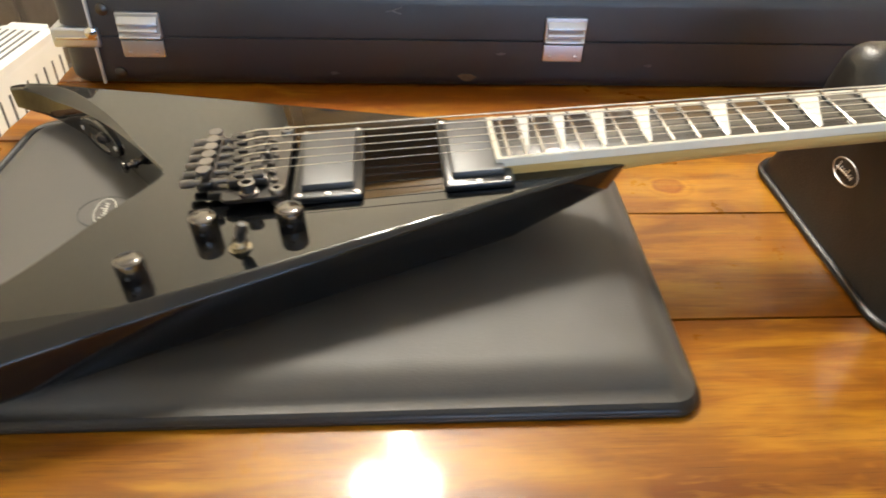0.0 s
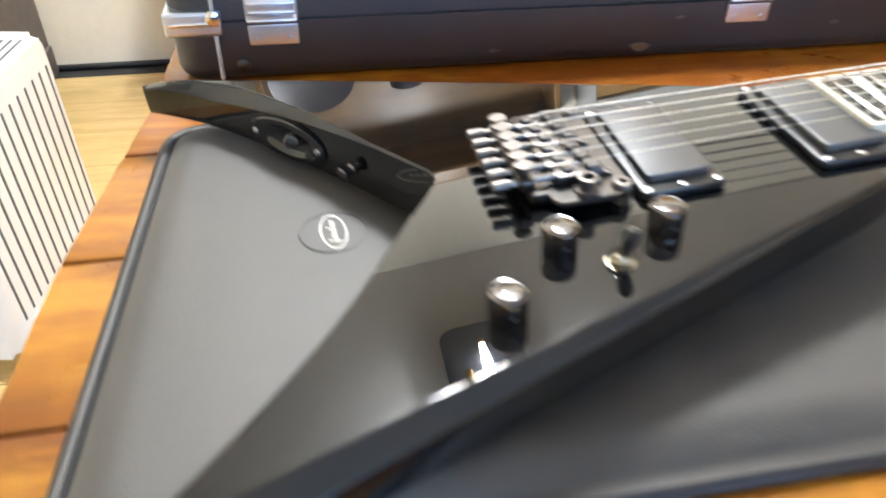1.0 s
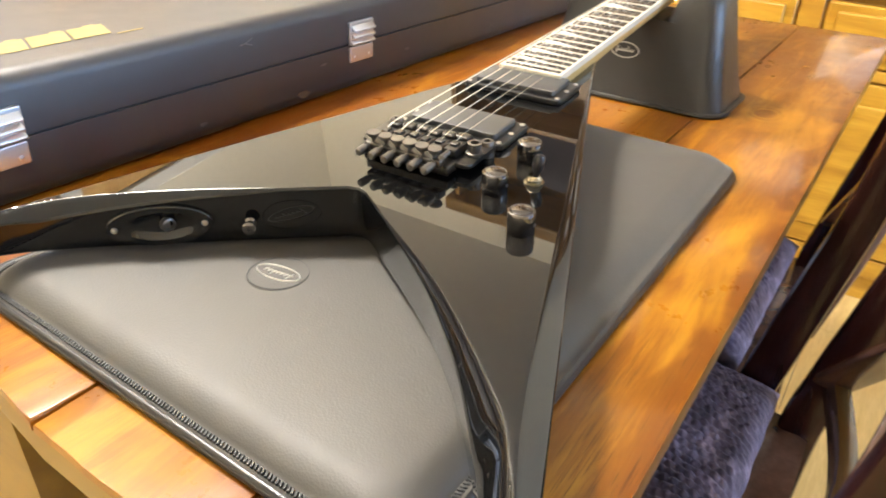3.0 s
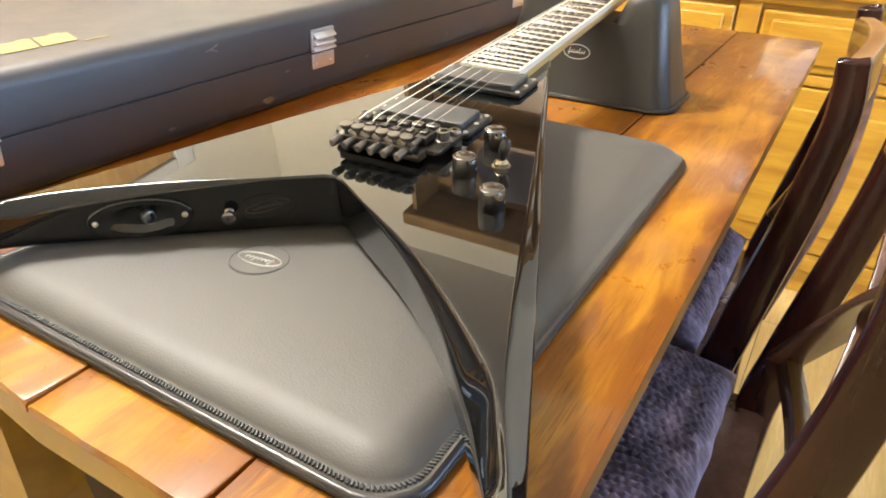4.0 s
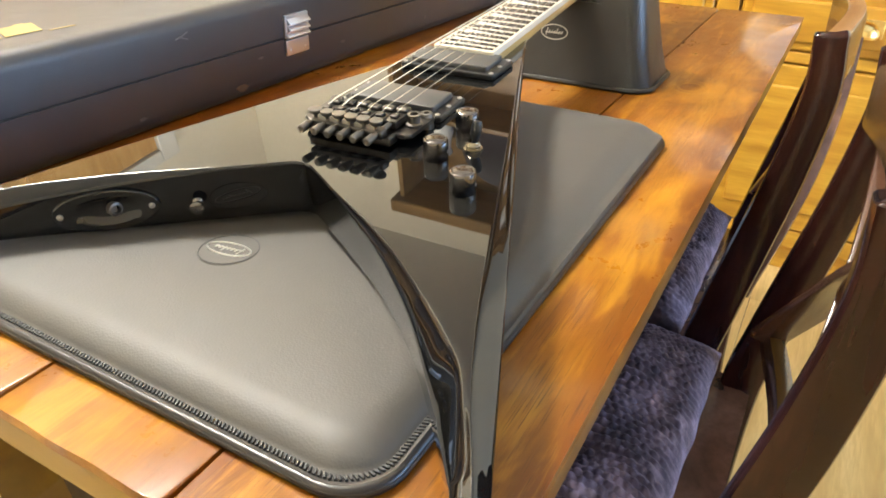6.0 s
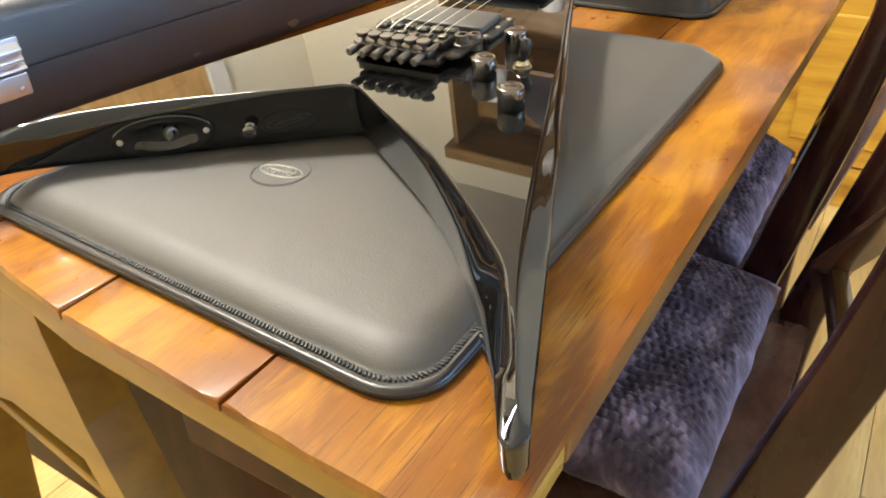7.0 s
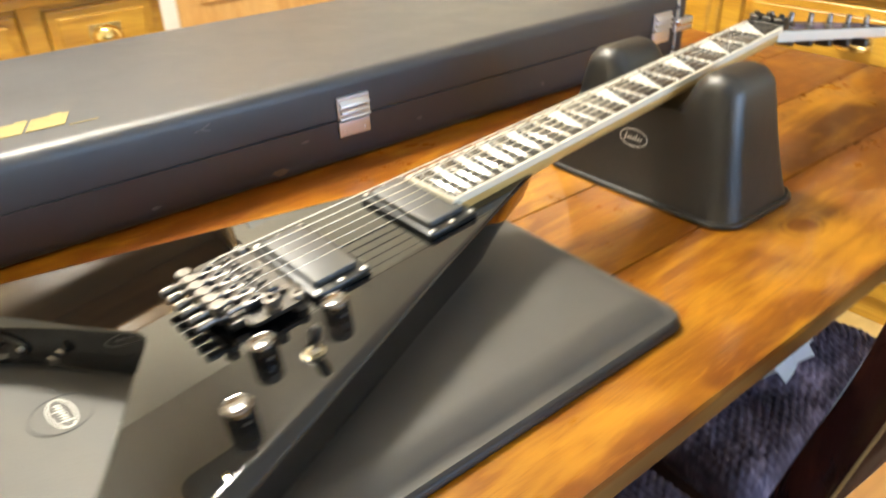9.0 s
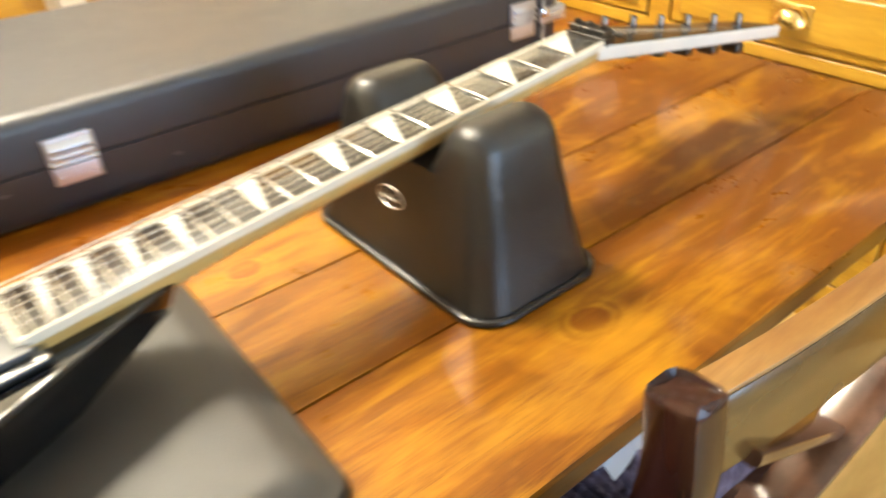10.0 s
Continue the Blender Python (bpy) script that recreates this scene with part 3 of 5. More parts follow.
def dresser(name, label, length, depth, height, drawers, m, plinth=0.07):
    """A pine sideboard along local +x, front at local y = 0 facing -y."""
    d = thing(name, label, "sideboard", m)
    part("body", box((0, 0.02, plinth), (length, depth, height - 0.03), 0.003), M["pine"], d)
    part("plinth", box((0.02, 0.03, 0), (length - 0.02, depth - 0.02, plinth + 0.01), 0.003), M["pine"], d)
    part("top", box((-0.02, -0.025, height - 0.032), (length + 0.02, depth, height), 0.009, 3), M["pine"], d, "pine top with a rounded edge")
    part("moulding", box((-0.008, -0.006, height - 0.055), (length + 0.008, 0.024, height - 0.03), 0.006, 2), M["pine"], d)
    part("rail", box((0.0, 0.004, plinth + 0.005), (length, 0.022, plinth + 0.055), 0.004), M["pine"], d)
    w = length / drawers
    for i in range(drawers):
        x0, x1 = i * w, (i + 1) * w
        part("stile", box((x0 - (0 if i == 0 else 0.022), 0.004, plinth + 0.055), (x0 + 0.03, 0.022, height - 0.055), 0.003), M["pine"], d)
        dr = part("drawer", box((x0 + 0.036, 0.002, height - 0.205), (x1 - 0.028, 0.03, height - 0.07), 0.007, 2), M["pine"], d, "pine drawer front")
        part("drawer_panel", box((x0 + 0.06, -0.006, height - 0.185), (x1 - 0.052, 0.008, height - 0.09), 0.006, 2), M["pine"], dr)
        cup_handle(dr, (x0 + x1) / 2 + 0.004, -0.006, height - 0.142)
        part("cross_rail", box((x0 + 0.03, 0.004, height - 0.235), (x1 - 0.022, 0.022, height - 0.209), 0.003), M["pine"], d)
        do = part("door", box((x0 + 0.036, 0.0, plinth + 0.06), (x1 - 0.028, 0.03, height - 0.24), 0.005, 2), M["pine"], d, "panelled pine cupboard door")
        part("door_panel", box((x0 + 0.085, -0.005, plinth + 0.11), (x1 - 0.077, 0.008, height - 0.29), 0.008, 2), M["pine"], do)
        part("knob", lathe([(0.007, 0), (0.006, 0.012), (0.014, 0.02), (0.015, 0.027), (0.008, 0.032), (0, 0.033)], 14, pose(x1 - 0.05, -0.001, height * 0.45, 90)), M["pine_pale"], do)
    return d


EAST_X = 1.37
dresser("sideboard", "varnished pine sideboard with brass cup pulls", 2.416, 0.46, 0.792, 4, pose(EAST_X, 1.516, 0, 0, 0, -90))
dresser("dresser_base", "varnished pine dresser base with three drawers", 0.986, 0.44, 0.775, 3, pose(-0.60, 1.985, 0))



def shelf_ware(m, length):
    """Mugs on the middle shelf; dark platters and white jugs on the upper one."""
    for i in range(10):
        x = 0.10 + i * (length - 0.2) / 9
        prof = [(0, 0), (0.034, 0), (0.038, 0.006), (0.040, 0.05), (0.041, 0.088), (0.0385, 0.089), (0.037, 0.05), (0.034, 0.010), (0, 0.008)]
        bm = lathe(prof, 20)
        merge(bm, sweep(smooth_path([(0.037, 0, 0.07), (0.058, 0, 0.068), (0.066, 0, 0.045), (0.055, 0, 0.022), (0.037, 0, 0.020)], 4), circle(0.0045, 8), up=(0, 1, 0)))
        ob = new("mug", link_mesh("mug", bm, M["china"]))
        ob.matrix_world = m @ pose(x, 0.10, 0.7602, 0, 0, 40)
        tagged(ob, "white china mug on the brown pine shelf", "mug", "mugs on the shelf")
    for x in (0.40, 1.15):
        pl = lathe([(0.08, 0.0), (0.10, 0.004), (0.148, 0.020), (0.152, 0.024), (0.10, 0.010), (0, 0.008)], 36, pose(x, 0.150, 1.08 + 0.151, 80))
        ob = new("platter", link_mesh("platter", pl, M["dark_stuff"]))
        ob.matrix_world = m
        tagged(ob, "large dark glazed platter leaning on the pine shelf", "platter", "platters on the shelf")
    for x in (0.17, 0.62, 0.86, 1.42):
        prof = [(0, 0), (0.036, 0), (0.05, 0.02), (0.054, 0.06), (0.040, 0.11), (0.036, 0.14), (0.043, 0.165), (0.040, 0.166), (0.033, 0.14), (0.03, 0.11), (0, 0.02)]
        ob = new("jug", link_mesh("jug", lathe(prof, 22), M["china"]))
        ob.matrix_world = m @ pose(x, 0.10, 1.0802)
        tagged(ob, "white china jug on the brown pine shelf", "jug", "jugs on the shelf")


def dark_ware(m):
    """Dark glazed platters and pots that fill the shelves over the dresser."""
    for z in (0.38, 0.72):
        for k, x in enumerate((0.17, 0.48, 0.80)):
            if (k + int(z * 10)) % 2:
                bm = lathe([(0.08, 0.0), (0.10, 0.004), (0.142, 0.018), (0.146, 0.022), (0.10, 0.010), (0, 0.008)], 32, pose(x, 0.150, z + 0.1455, 80))
                ob = new("platter", link_mesh("platter", bm, M["dark_stuff"]))
                label, kind = "dark glazed platter leaning on the pine shelf", "platter"
            else:
                bm = lathe([(0, 0.0002), (0.06, 0.0002), (0.095, 0.05), (0.10, 0.11), (0.065, 0.17), (0.05, 0.19), (0.06, 0.22), (0.05, 0.22), (0, 0.19)], 28, pose(x, 0.10, z))
                ob = new("pot", link_mesh("pot", bm, M["dark_stuff"]))
                label, kind = "large dark glazed pot on the pine shelf", "pot"
            ob.matrix_world = m
            tagged(ob, label, kind, "dark ware on the dresser shelves")


def hutch(m, length, height, timber, label, plates=True):
    """The open shelves that stand on the sideboard's back part."""
    h = thing("plate_rack", label, "shelves", m)
    part("back_board", box((0, 0.20, 0), (length, 0.215, height)), timber, h)
    for x in (0, length / 2 - 0.011, length - 0.022) if plates else (0, length - 0.022):
        part("upright", box((x, 0.02, 0), (x + 0.022, 0.20, height), 0.003), timber, h)
    for z in (0.42, 0.74, 1.06) if plates else (0.36, 0.70):
        for x0, x1 in ((0.022, length / 2 - 0.011), (length / 2 + 0.011, length - 0.022)) if plates else ((0.022, length - 0.022),):
            part("shelf", box((x0, 0.03, z), (x1, 0.20, z + 0.02), 0.003), timber, h)
    part("cornice", box((-0.03, -0.02, height - 0.01), (length + 0.03, 0.22, height + 0.05), 0.012, 3), timber, h)
    if plates:
        shelf_ware(m, length)
    else:
        dark_ware(m)
    for z in (0.44,) if plates else ():
        for i in range(5):
            x = 0.13 + i * (length - 0.26) / 4
            pl = lathe([(0.05, 0.0), (0.06, 0.004), (0.095, 0.014), (0.098, 0.017), (0.06, 0.008), (0, 0.006)], 24, pose(x, 0.165, z + 0.098, 82))
            ob = new("plate", link_mesh("plate", pl, M["china"]))
            ob.matrix_world = m
            tagged(ob, "white china plate leaning on the pine shelf", "plate", "plates on the shelves")
    return h


hutch(pose(EAST_X + 0.24, 1.516, 0.792, 0, 0, -90), 1.64, 1.46, M["brown_pine"], "tall brown pine shelves standing on the sideboard")
hutch(pose(-0.60, 2.205, 0.775), 0.986, 1.25, M["brown_pine"], "tall brown pine shelves standing on the pine dresser", False)

# things on the dresser and the sideboard
for x, y, r, h in ((0.05, 2.13, 0.07, 0.12), (-0.12, 2.14, 0.06, 0.16), (0.22, 2.14, 0.05, 0.10)):
    tagged(new("jar", link_mesh("jar", lathe([(r * 0.7, 0), (r, 0.02), (r, h * 0.7), (r * 0.6, h * 0.9), (r * 0.65, h), (0, h)], 20, pose(x, y, 0.775)), M["dark_stuff"])), "dark glazed jar on the pine dresser", "jar", "jars on the dresser")
tagged(new("canister", link_mesh("canister", lathe([(0.06, 0), (0.07, 0.01), (0.072, 0.16), (0.066, 0.18), (0.03, 0.195), (0.012, 0.20), (0.012, 0.215), (0, 0.216)], 28, pose(1.56, 0.19, 0.792)), M["china"])), "white china canister on the pine sideboard", "canister")
bm = box((1.45, 0.62, 0.792), (1.60, 0.86, 0.835), 0.012, 3)
tagged(new("folded_cloth", link_mesh("folded_cloth", bm, M["cushion"])), "folded dark purple cloth on the pine sideboard", "cloth")

# pine door in its white frame
door = thing("door_1", "pale pine panelled door in a white frame", "door", kind="structure")
DX0, DX1, DY = 0.578, 1.222, R["y1"]
part("door_leaf", box((DX0, DY - 0.035, 0.01), (DX1, DY - 0.003, 2.0), 0.003), M["pine_pale"], door)
for z0, z1 in ((0.12, 0.45), (0.573, 1.86)):
    part("door_panel", box((DX0 + 0.085, DY - 0.043, z0), (DX1 - 0.1, DY - 0.03, z1), 0.006, 2), M["pine_pale"], door)
for lo, hi in (((DX0 - 0.078, DY - 0.05, 0), (DX0 - 0.003, DY - 0.002, 2.06)), ((DX1 + 0.003, DY - 0.05, 0), (DX1 + 0.095, DY - 0.002, 2.06)), ((DX0 - 0.003, DY - 0.05, 2.004), (DX1 + 0.003, DY - 0.002, 2.06))):
    part("door_frame", box(lo, hi, 0.006), M["white_paint"], door, "white painted door frame")

# tall grey-brown cupboard by the heater
cup = thing("tall_cupboard", "tall grey-brown painted cupboard standing on the floor", "cupboard", pose(-1.62, 2.0, 0))
part("body", box((0, 0, 0.06), (0.52, 0.43, 1.45), 0.006), M["grey_paint"], cup)
part("plinth", box((0.0, -0.01, 0), (0.53, 0.42, 0.09), 0.004), M["grey_paint"], cup)
part("door", box((0.02, -0.02, 0.12), (0.5, 0.0, 1.41), 0.005), M["grey_paint"], cup)


def heater():
    """A white slotted panel heater; its broad side faces the table's end."""
    h = thing("heater", "white enamelled slotted heater standing on feet", "heater", pose(-0.848, 1.05, 0, 0, 0, -8))
    L, T, z0, z1 = 0.44, 0.14, 0.045, 0.478
    def flare(bm):
        for v in bm.verts:
            v.co.x += (z1 - v.co.z) * 0.02
        return bm
    body = part("body", flare(prism(rounded([(-T, 0), (0, 0), (0, L), (-T, L)], 0.03), z0, z1, 0.022, 4)), M["heater"], h)
    n = 12
    for i in range(n):
        y = 0.04 + (L - 0.08) * i / (n - 1)
        part("slot", flare(box((-0.004, y - 0.0034, z0 + 0.06), (0.0012, y + 0.0034, z1 - 0.05), 0.001, 1)), M["vent"], body, "dark vent slot")
    for i in range(6):
        x = -T + 0.028 + (T - 0.056) * i / 5
        for a, b in ((0.04, 0.20), (0.24, 0.40)):
            part("top_slot", box((x - 0.003, a, z1 - 0.003), (x + 0.003, b, z1 + 0.0012), 0.001, 1), M["vent"], body, "dark vent slot")
    for y in (0.075, L - 0.02):
        wheel = part("castor", lathe([(0, -0.017), (0.026, -0.017), (0.033, -0.010), (0.035, 0.0), (0.033, 0.010), (0.026, 0.016), (0.018, 0.018), (0.016, 0.014), (0, 0.014)], 24, pose(0.052, y, 0.037, 0, 90, 0)), M["heater"], h, "white castor wheel")
        part("axle_arm", sweep([(0.0, y - 0.004, 0.085), (0.024, y - 0.002, 0.062), (0.046, y, 0.04)], rect_section(0.03, 0.026, 0.006), up=(0, 1, 0)), M["heater"], wheel)
    for y in (0.1, L - 0.1):
        part("foot", box((-T - 0.04, y - 0.02, 0), (0.05, y + 0.02, z0 + 0.004), 0.01, 2), M["heater"], h)
    return h


heater()

# ---- table ----
TX0, TX1, TY0, TOP = -0.46, 0.872, 0.108, 0.75
SEAMS = [TY0, 0.250, 0.376, 0.498, 0.620, 0.745, 0.870, 1.010]


ENDS = [(0.108, -0.463), (0.376, -0.450), (0.560, -0.424), (1.010, -0.398)]


def table_end(y):
    """The table's end runs slightly out of square."""
    for (a, p), (b, q) in zip(ENDS, ENDS[1:]):
        if y <= b:
            break
    return p + (q - p) * (y - a) / (b - a)


def worn_plank(a, b, seed):
    """One board of the table top; its edges are rubbed and a little uneven. Origin on its middle line."""
    rr = random.Random(seed)
    mid = (a + b) / 2
    near, far = (a if a == TY0 else a + 0.0011), b - 0.0011
    n = 26
    low = [(table_end(near) + (TX1 - table_end(near)) * i / n, near - mid + rr.uniform(-0.0002, 0.0004)) for i in range(n + 1)]
    up = [(table_end(far) + (TX1 - table_end(far)) * i / n, far - mid - rr.uniform(-0.0002, 0.0004)) for i in range(n, -1, -1)]
    side = [(table_end(near + (far - near) * i / 8) + rr.uniform(-0.0004, 0.0008), near + (far - near) * i / 8 - mid) for i in range(7, 0, -1)]
    return prism(low + up + side, TOP - 0.0065, TOP, 0.0022, 3, top_only=True)


table = thing("dining_table", "honey-stained plank dining table with worn edges", "table")
part("sub_top", box((TX0 + 0.075, TY0 + 0.03, TOP - 0.026), (TX1 - 0.03, SEAMS[-1] - 0.03, TOP - 0.0067)), M["table_shade"], table)
end_rail = prism([(table_end(TY0) + 0.0012, TY0 + 0.0012), (table_end(TY0) + 0.07, TY0 + 0.0012), (table_end(SEAMS[-1]) + 0.06, SEAMS[-1] - 0.0012), (table_end(SEAMS[-1]) + 0.0012, SEAMS[-1] - 0.0012), (table_end(0.56) + 0.0012, 0.56), (table_end(0.376) + 0.0012, 0.376)], TOP - 0.027, TOP - 0.0067, 0.003, 2)
part("edge_rail", end_rail, M["table_side"], table)
part("edge_rail", box((TX1 - 0.0295, TY0 + 0.0012, TOP - 0.027), (TX1 - 0.0012, SEAMS[-1] - 0.0012, TOP - 0.0067), 0.003, 2), M["table_side"], table)
for y0, y1 in ((TY0 + 0.0012, TY0 + 0.0295), (SEAMS[-1] - 0.0295, SEAMS[-1] - 0.0012)):
    part("edge_rail", box((TX0 + 0.071, y0, TOP - 0.027), (TX1 - 0.0297, y1, TOP - 0.0067), 0.003, 2), M["table_edge"], table)
for k, (a, b) in enumerate(zip(SEAMS, SEAMS[1:])):
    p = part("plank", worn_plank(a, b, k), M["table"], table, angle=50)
    p.location.y = (a + b) / 2
AP = 0.045
TYC = (TY0 + SEAMS[-1]) / 2
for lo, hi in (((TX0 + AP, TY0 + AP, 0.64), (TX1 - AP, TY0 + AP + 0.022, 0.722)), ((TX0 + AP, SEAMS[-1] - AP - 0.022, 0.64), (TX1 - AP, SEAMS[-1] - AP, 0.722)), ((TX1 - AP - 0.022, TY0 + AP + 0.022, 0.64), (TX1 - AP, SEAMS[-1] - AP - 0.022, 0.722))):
    part("apron", box(lo, hi, 0.003), M["table_shade"], table)
part("apron", box((TX0 + AP, TY0 + AP + 0.022, 0.633), (TX0 + AP + 0.022, 0.35, 0.722), 0.003), M["table_shade"], table)
# trestle ends: a broad post that splits into splayed legs with a thin brace
for x in (TX0 + 0.035, TX1 - 0.075):
    half = [(0.0, 0.575), (0.083, 0.556), (0.235, 0.046), (0.28, 0.046), (0.123, 0.532), (0.104, 0.60), (0.094, 0.68), (0.094, 0.7215)]
    yz = [(TYC + a, b) for a, b in half] + [(TYC - a, b) for a, b in half[:0:-1]]
    bm = bmesh.new()
    ends = [[bm.verts.new((xx, a, b)) for a, b in yz] for xx in (x, x + 0.04)]
    for i in range(len(yz)):
        k = (i + 1) % len(yz)
        bm.faces.new((ends[0][i], ends[0][k], ends[1][k], ends[1][i]))
    bm.faces.new(ends[0][::-1])
    bm.faces.new(ends[1])
    part("trestle", bm, M["table_side"], table, "splayed golden trestle board", smooth=False)
    part("brace", sweep([(x + 0.02, TYC + 0.10, 0.540), (x + 0.02, TYC - 0.095, 0.478)], rect_section(0.014, 0.013, 0.002), up=(1, 0, 0)), M["table_side"], table)
    part("foot", box((x - 0.01, TYC - 0.32, 0), (x + 0.05, TYC + 0.32, 0.05), 0.012), M["table_side"], table)
# added near-black panel that stands for the shaded void under the top
part("end_panel", box((TX0 + 0.115, 0.15, 0.30), (TX0 + 0.133, 0.97, 0.722), 0.003), M["table_shade"], table, "near-black panel standing for the shade under the table top")
part("stretcher", box((TX0 + 0.134, TYC - 0.02, 0.38), (TX1 - 0.075, TYC + 0.02, 0.45), 0.006), M["table_shade"], table)

# ---- hard case ----
CX0, CX1, CZ0, CZ1 = -0.405, 0.725, 0.75, 0.852
CDEPTH = 0.35
CASE = pose(0, 0.607, 0, 0, 0, -0.6)


def case_shell(z0, z1, round_top):
    """One shell of the case as a sweep round its plan."""
    pts = rounded([(CX0, 0), (CX1, 0), (CX1, CDEPTH), (CX0, CDEPTH)], 0.022, 5)
    r = 0.014
    rings = []
    if round_top:
        rings.append((0, z0))
        for k in range(6):
            a = radians(90 * k / 5)
            rings.append((r - r * math.cos(a), z1 - r + r * math.sin(a)))
        rings.append((0.019, z1 + 0.0003))
    else:
        rings.append((0.019, z0))
        for k in range(6):
            a = radians(90 * k / 5)
            rings.append((r - r * math.sin(a), z0 + r - r * math.cos(a)))
        rings.append((0, z1))
    bm = bmesh.new()
    loops = [[bm.verts.new((*q, z)) for q in inset(pts, d)] for d, z in rings]
    for a, b in zip(loops, loops[1:]):
        for i in range(len(a)):
            bm.faces.new((a[i], a[(i + 1) % len(a)], b[(i + 1) % len(b)], b[i]))
    bm.faces.new(loops[0])
    bm.faces.new(loops[-1])
    return bm


case = thing("guitar_case", "closed black vinyl hard guitar case with chrome latches on the table", "guitar case", CASE)
SPLIT = 0.803
part("bottom_shell", case_shell(CZ0, SPLIT - 0.0012, False), M["vinyl"], case, "black vinyl lower shell with scuffs", angle=50)
lid = part("lid", case_shell(SPLIT + 0.0012, CZ1, True), M["vinyl"], case, "black vinyl lid with a dull sheen", angle=50)
part("seam", prism(inset(rounded([(CX0, 0), (CX1, 0), (CX1, CDEPTH), (CX0, CDEPTH)], 0.022, 5), 0.003), SPLIT - 0.003, SPLIT + 0.003), M["slot"], case)
# end caps and their white piping
for s, xe in ((-1, CX0), (1, CX1)):
    xb = xe - s * 0.037
    loop = [(xb, -0.001, CZ0 + 0.004), (xb, -0.0012, CZ1 - 0.014), (xb, 0.004, CZ1 - 0.004), (xb, 0.014, CZ1 + 0.0008), (xb, CDEPTH - 0.014, CZ1 + 0.0008), (xb, CDEPTH - 0.004, CZ1 - 0.004), (xb, CDEPTH + 0.0012, CZ1 - 0.014), (xb, CDEPTH + 0.001, CZ0 + 0.004)]
    part("piping", sweep(smooth_path(loop, 4), circle(0.0022, 8, 1.2, 0.8), up=(1, 0, 0)), M["white_piping"], case, "white piping round the end of the case")
    cl = part("clasp", box((min(xb - s * 0.006, xe + s * 0.0025), -0.0045, 0.792), (max(xb - s * 0.006, xe + s * 0.0025), 0.03, 0.812), 0.003, 2), M["latch_metal"], case, "chrome end clasp")
    part("clasp_seam", box((min(xb - s * 0.0045, xe - s * 0.002), -0.0062, 0.8005), (max(xb - s * 0.0045, xe - s * 0.002), -0.003, 0.804), 0.0008, 1), M["chrome"], cl)
    part("clasp_boss", lathe([(0.006, 0), (0.006, 0.002), (0.003, 0.0035), (0, 0.0036)], 12, pose(xb, -0.0045, 0.808, 90)), M["chrome"], cl)


def wedge(x0, x1, sec):
    """A ridge along x with the given (y, z) section."""
    bm = bmesh.new()
    ends = [[bm.verts.new((x, y, z)) for y, z in sec] for x in (x0, x1)]
    for i in range(len(sec)):
        k = (i + 1) % len(sec)
        bm.faces.new((ends[0][i], ends[0][k], ends[1][k], ends[1][i]))
    bm.faces.new(ends[0][::-1])
    bm.faces.new(ends[1])
    bmesh.ops.bevel(bm, geom=bm.edges[:], offset=0.0008, segments=2, affect="EDGES", profile=0.5)
    return bm


def latch(x):
    """A spring latch on the front of the case: upper lever, hinge barrel, lower catch plate."""
    up_plate = part("latch", box((x - 0.021, -0.0035, SPLIT - 0.001), (x + 0.021, 0.001, SPLIT + 0.025), 0.0012, 1), M["latch_metal"], case, "chrome latch with a hinged lever")
    part("lever", wedge(x - 0.019, x + 0.019, [(0.0, SPLIT + 0.0245), (-0.0085, SPLIT + 0.0160), (-0.0085, SPLIT + 0.0145), (0.0, SPLIT + 0.0135)]), M["latch_metal"], up_plate)
    part("lever_fold", wedge(x - 0.0185, x + 0.0185, [(-0.001, SPLIT + 0.0145), (-0.0085, SPLIT + 0.0085), (-0.0082, SPLIT + 0.0068), (-0.001, SPLIT + 0.006)]), M["latch_metal"], up_plate)
    part("hinge", wedge(x - 0.020, x + 0.020, [(-0.001, SPLIT + 0.0065), (-0.0072, SPLIT + 0.0012), (-0.0068, SPLIT - 0.0006), (-0.001, SPLIT - 0.001)]), M["latch_metal"], up_plate)
    part("catch_plate", box((x - 0.0205, -0.003, SPLIT - 0.021), (x + 0.0205, 0.001, SPLIT - 0.003), 0.0012, 1), M["latch_metal"], up_plate, "dull nickel catch plate")
    for dx in (-0.013, 0.013):
        part("rivet", lathe([(0.0022, 0), (0.0018, 0.001), (0, 0.0013)], 8, pose(x + dx, -0.003, SPLIT - 0.015, 90)), M["latch_metal"], up_plate)


for lx in (-0.322, 0.098, 0.652):
    latch(lx)
for x, z in ((-0.354, 0.83), (-0.350, 0.765), (0.690, 0.83), (0.690, 0.768)):
    part("stud", lathe([(0.0062, 0), (0.0058, 0.0015), (0.0035, 0.003), (0, 0.0034)], 14, pose(x, -0.0006, z, 90)), M["dark_metal"], case, "dark domed stud")
# scuffs and faded print
for i, (x, z, w, h) in enumerate(((0.001, 0.7635, 0.010, 0.0045), (0.035, 0.789, 0.006, 0.0016), (-0.135, 0.7665, 0.005, 0.002), (0.19, 0.778, 0.005, 0.002), (0.40, 0.774, 0.004, 0.003))):
    rr = random.Random(i)
    pts = [(w * math.cos(a) * rr.uniform(0.6, 1.1), h * math.sin(a) * rr.uniform(0.6, 1.1)) for a in (2 * math.pi * k / 11 for k in range(11))]
    bm = prism(pts, 0, 0.0005)
    bmesh.ops.transform(bm, matrix=pose(x, -0.0001, z, 90), verts=bm.verts)
    part("scuff", bm, M["scuff"] if i == 0 else M["scratch"], case, "worn patch where the vinyl is rubbed through" if i == 0 else "pale scratch")
bm = bmesh.new()
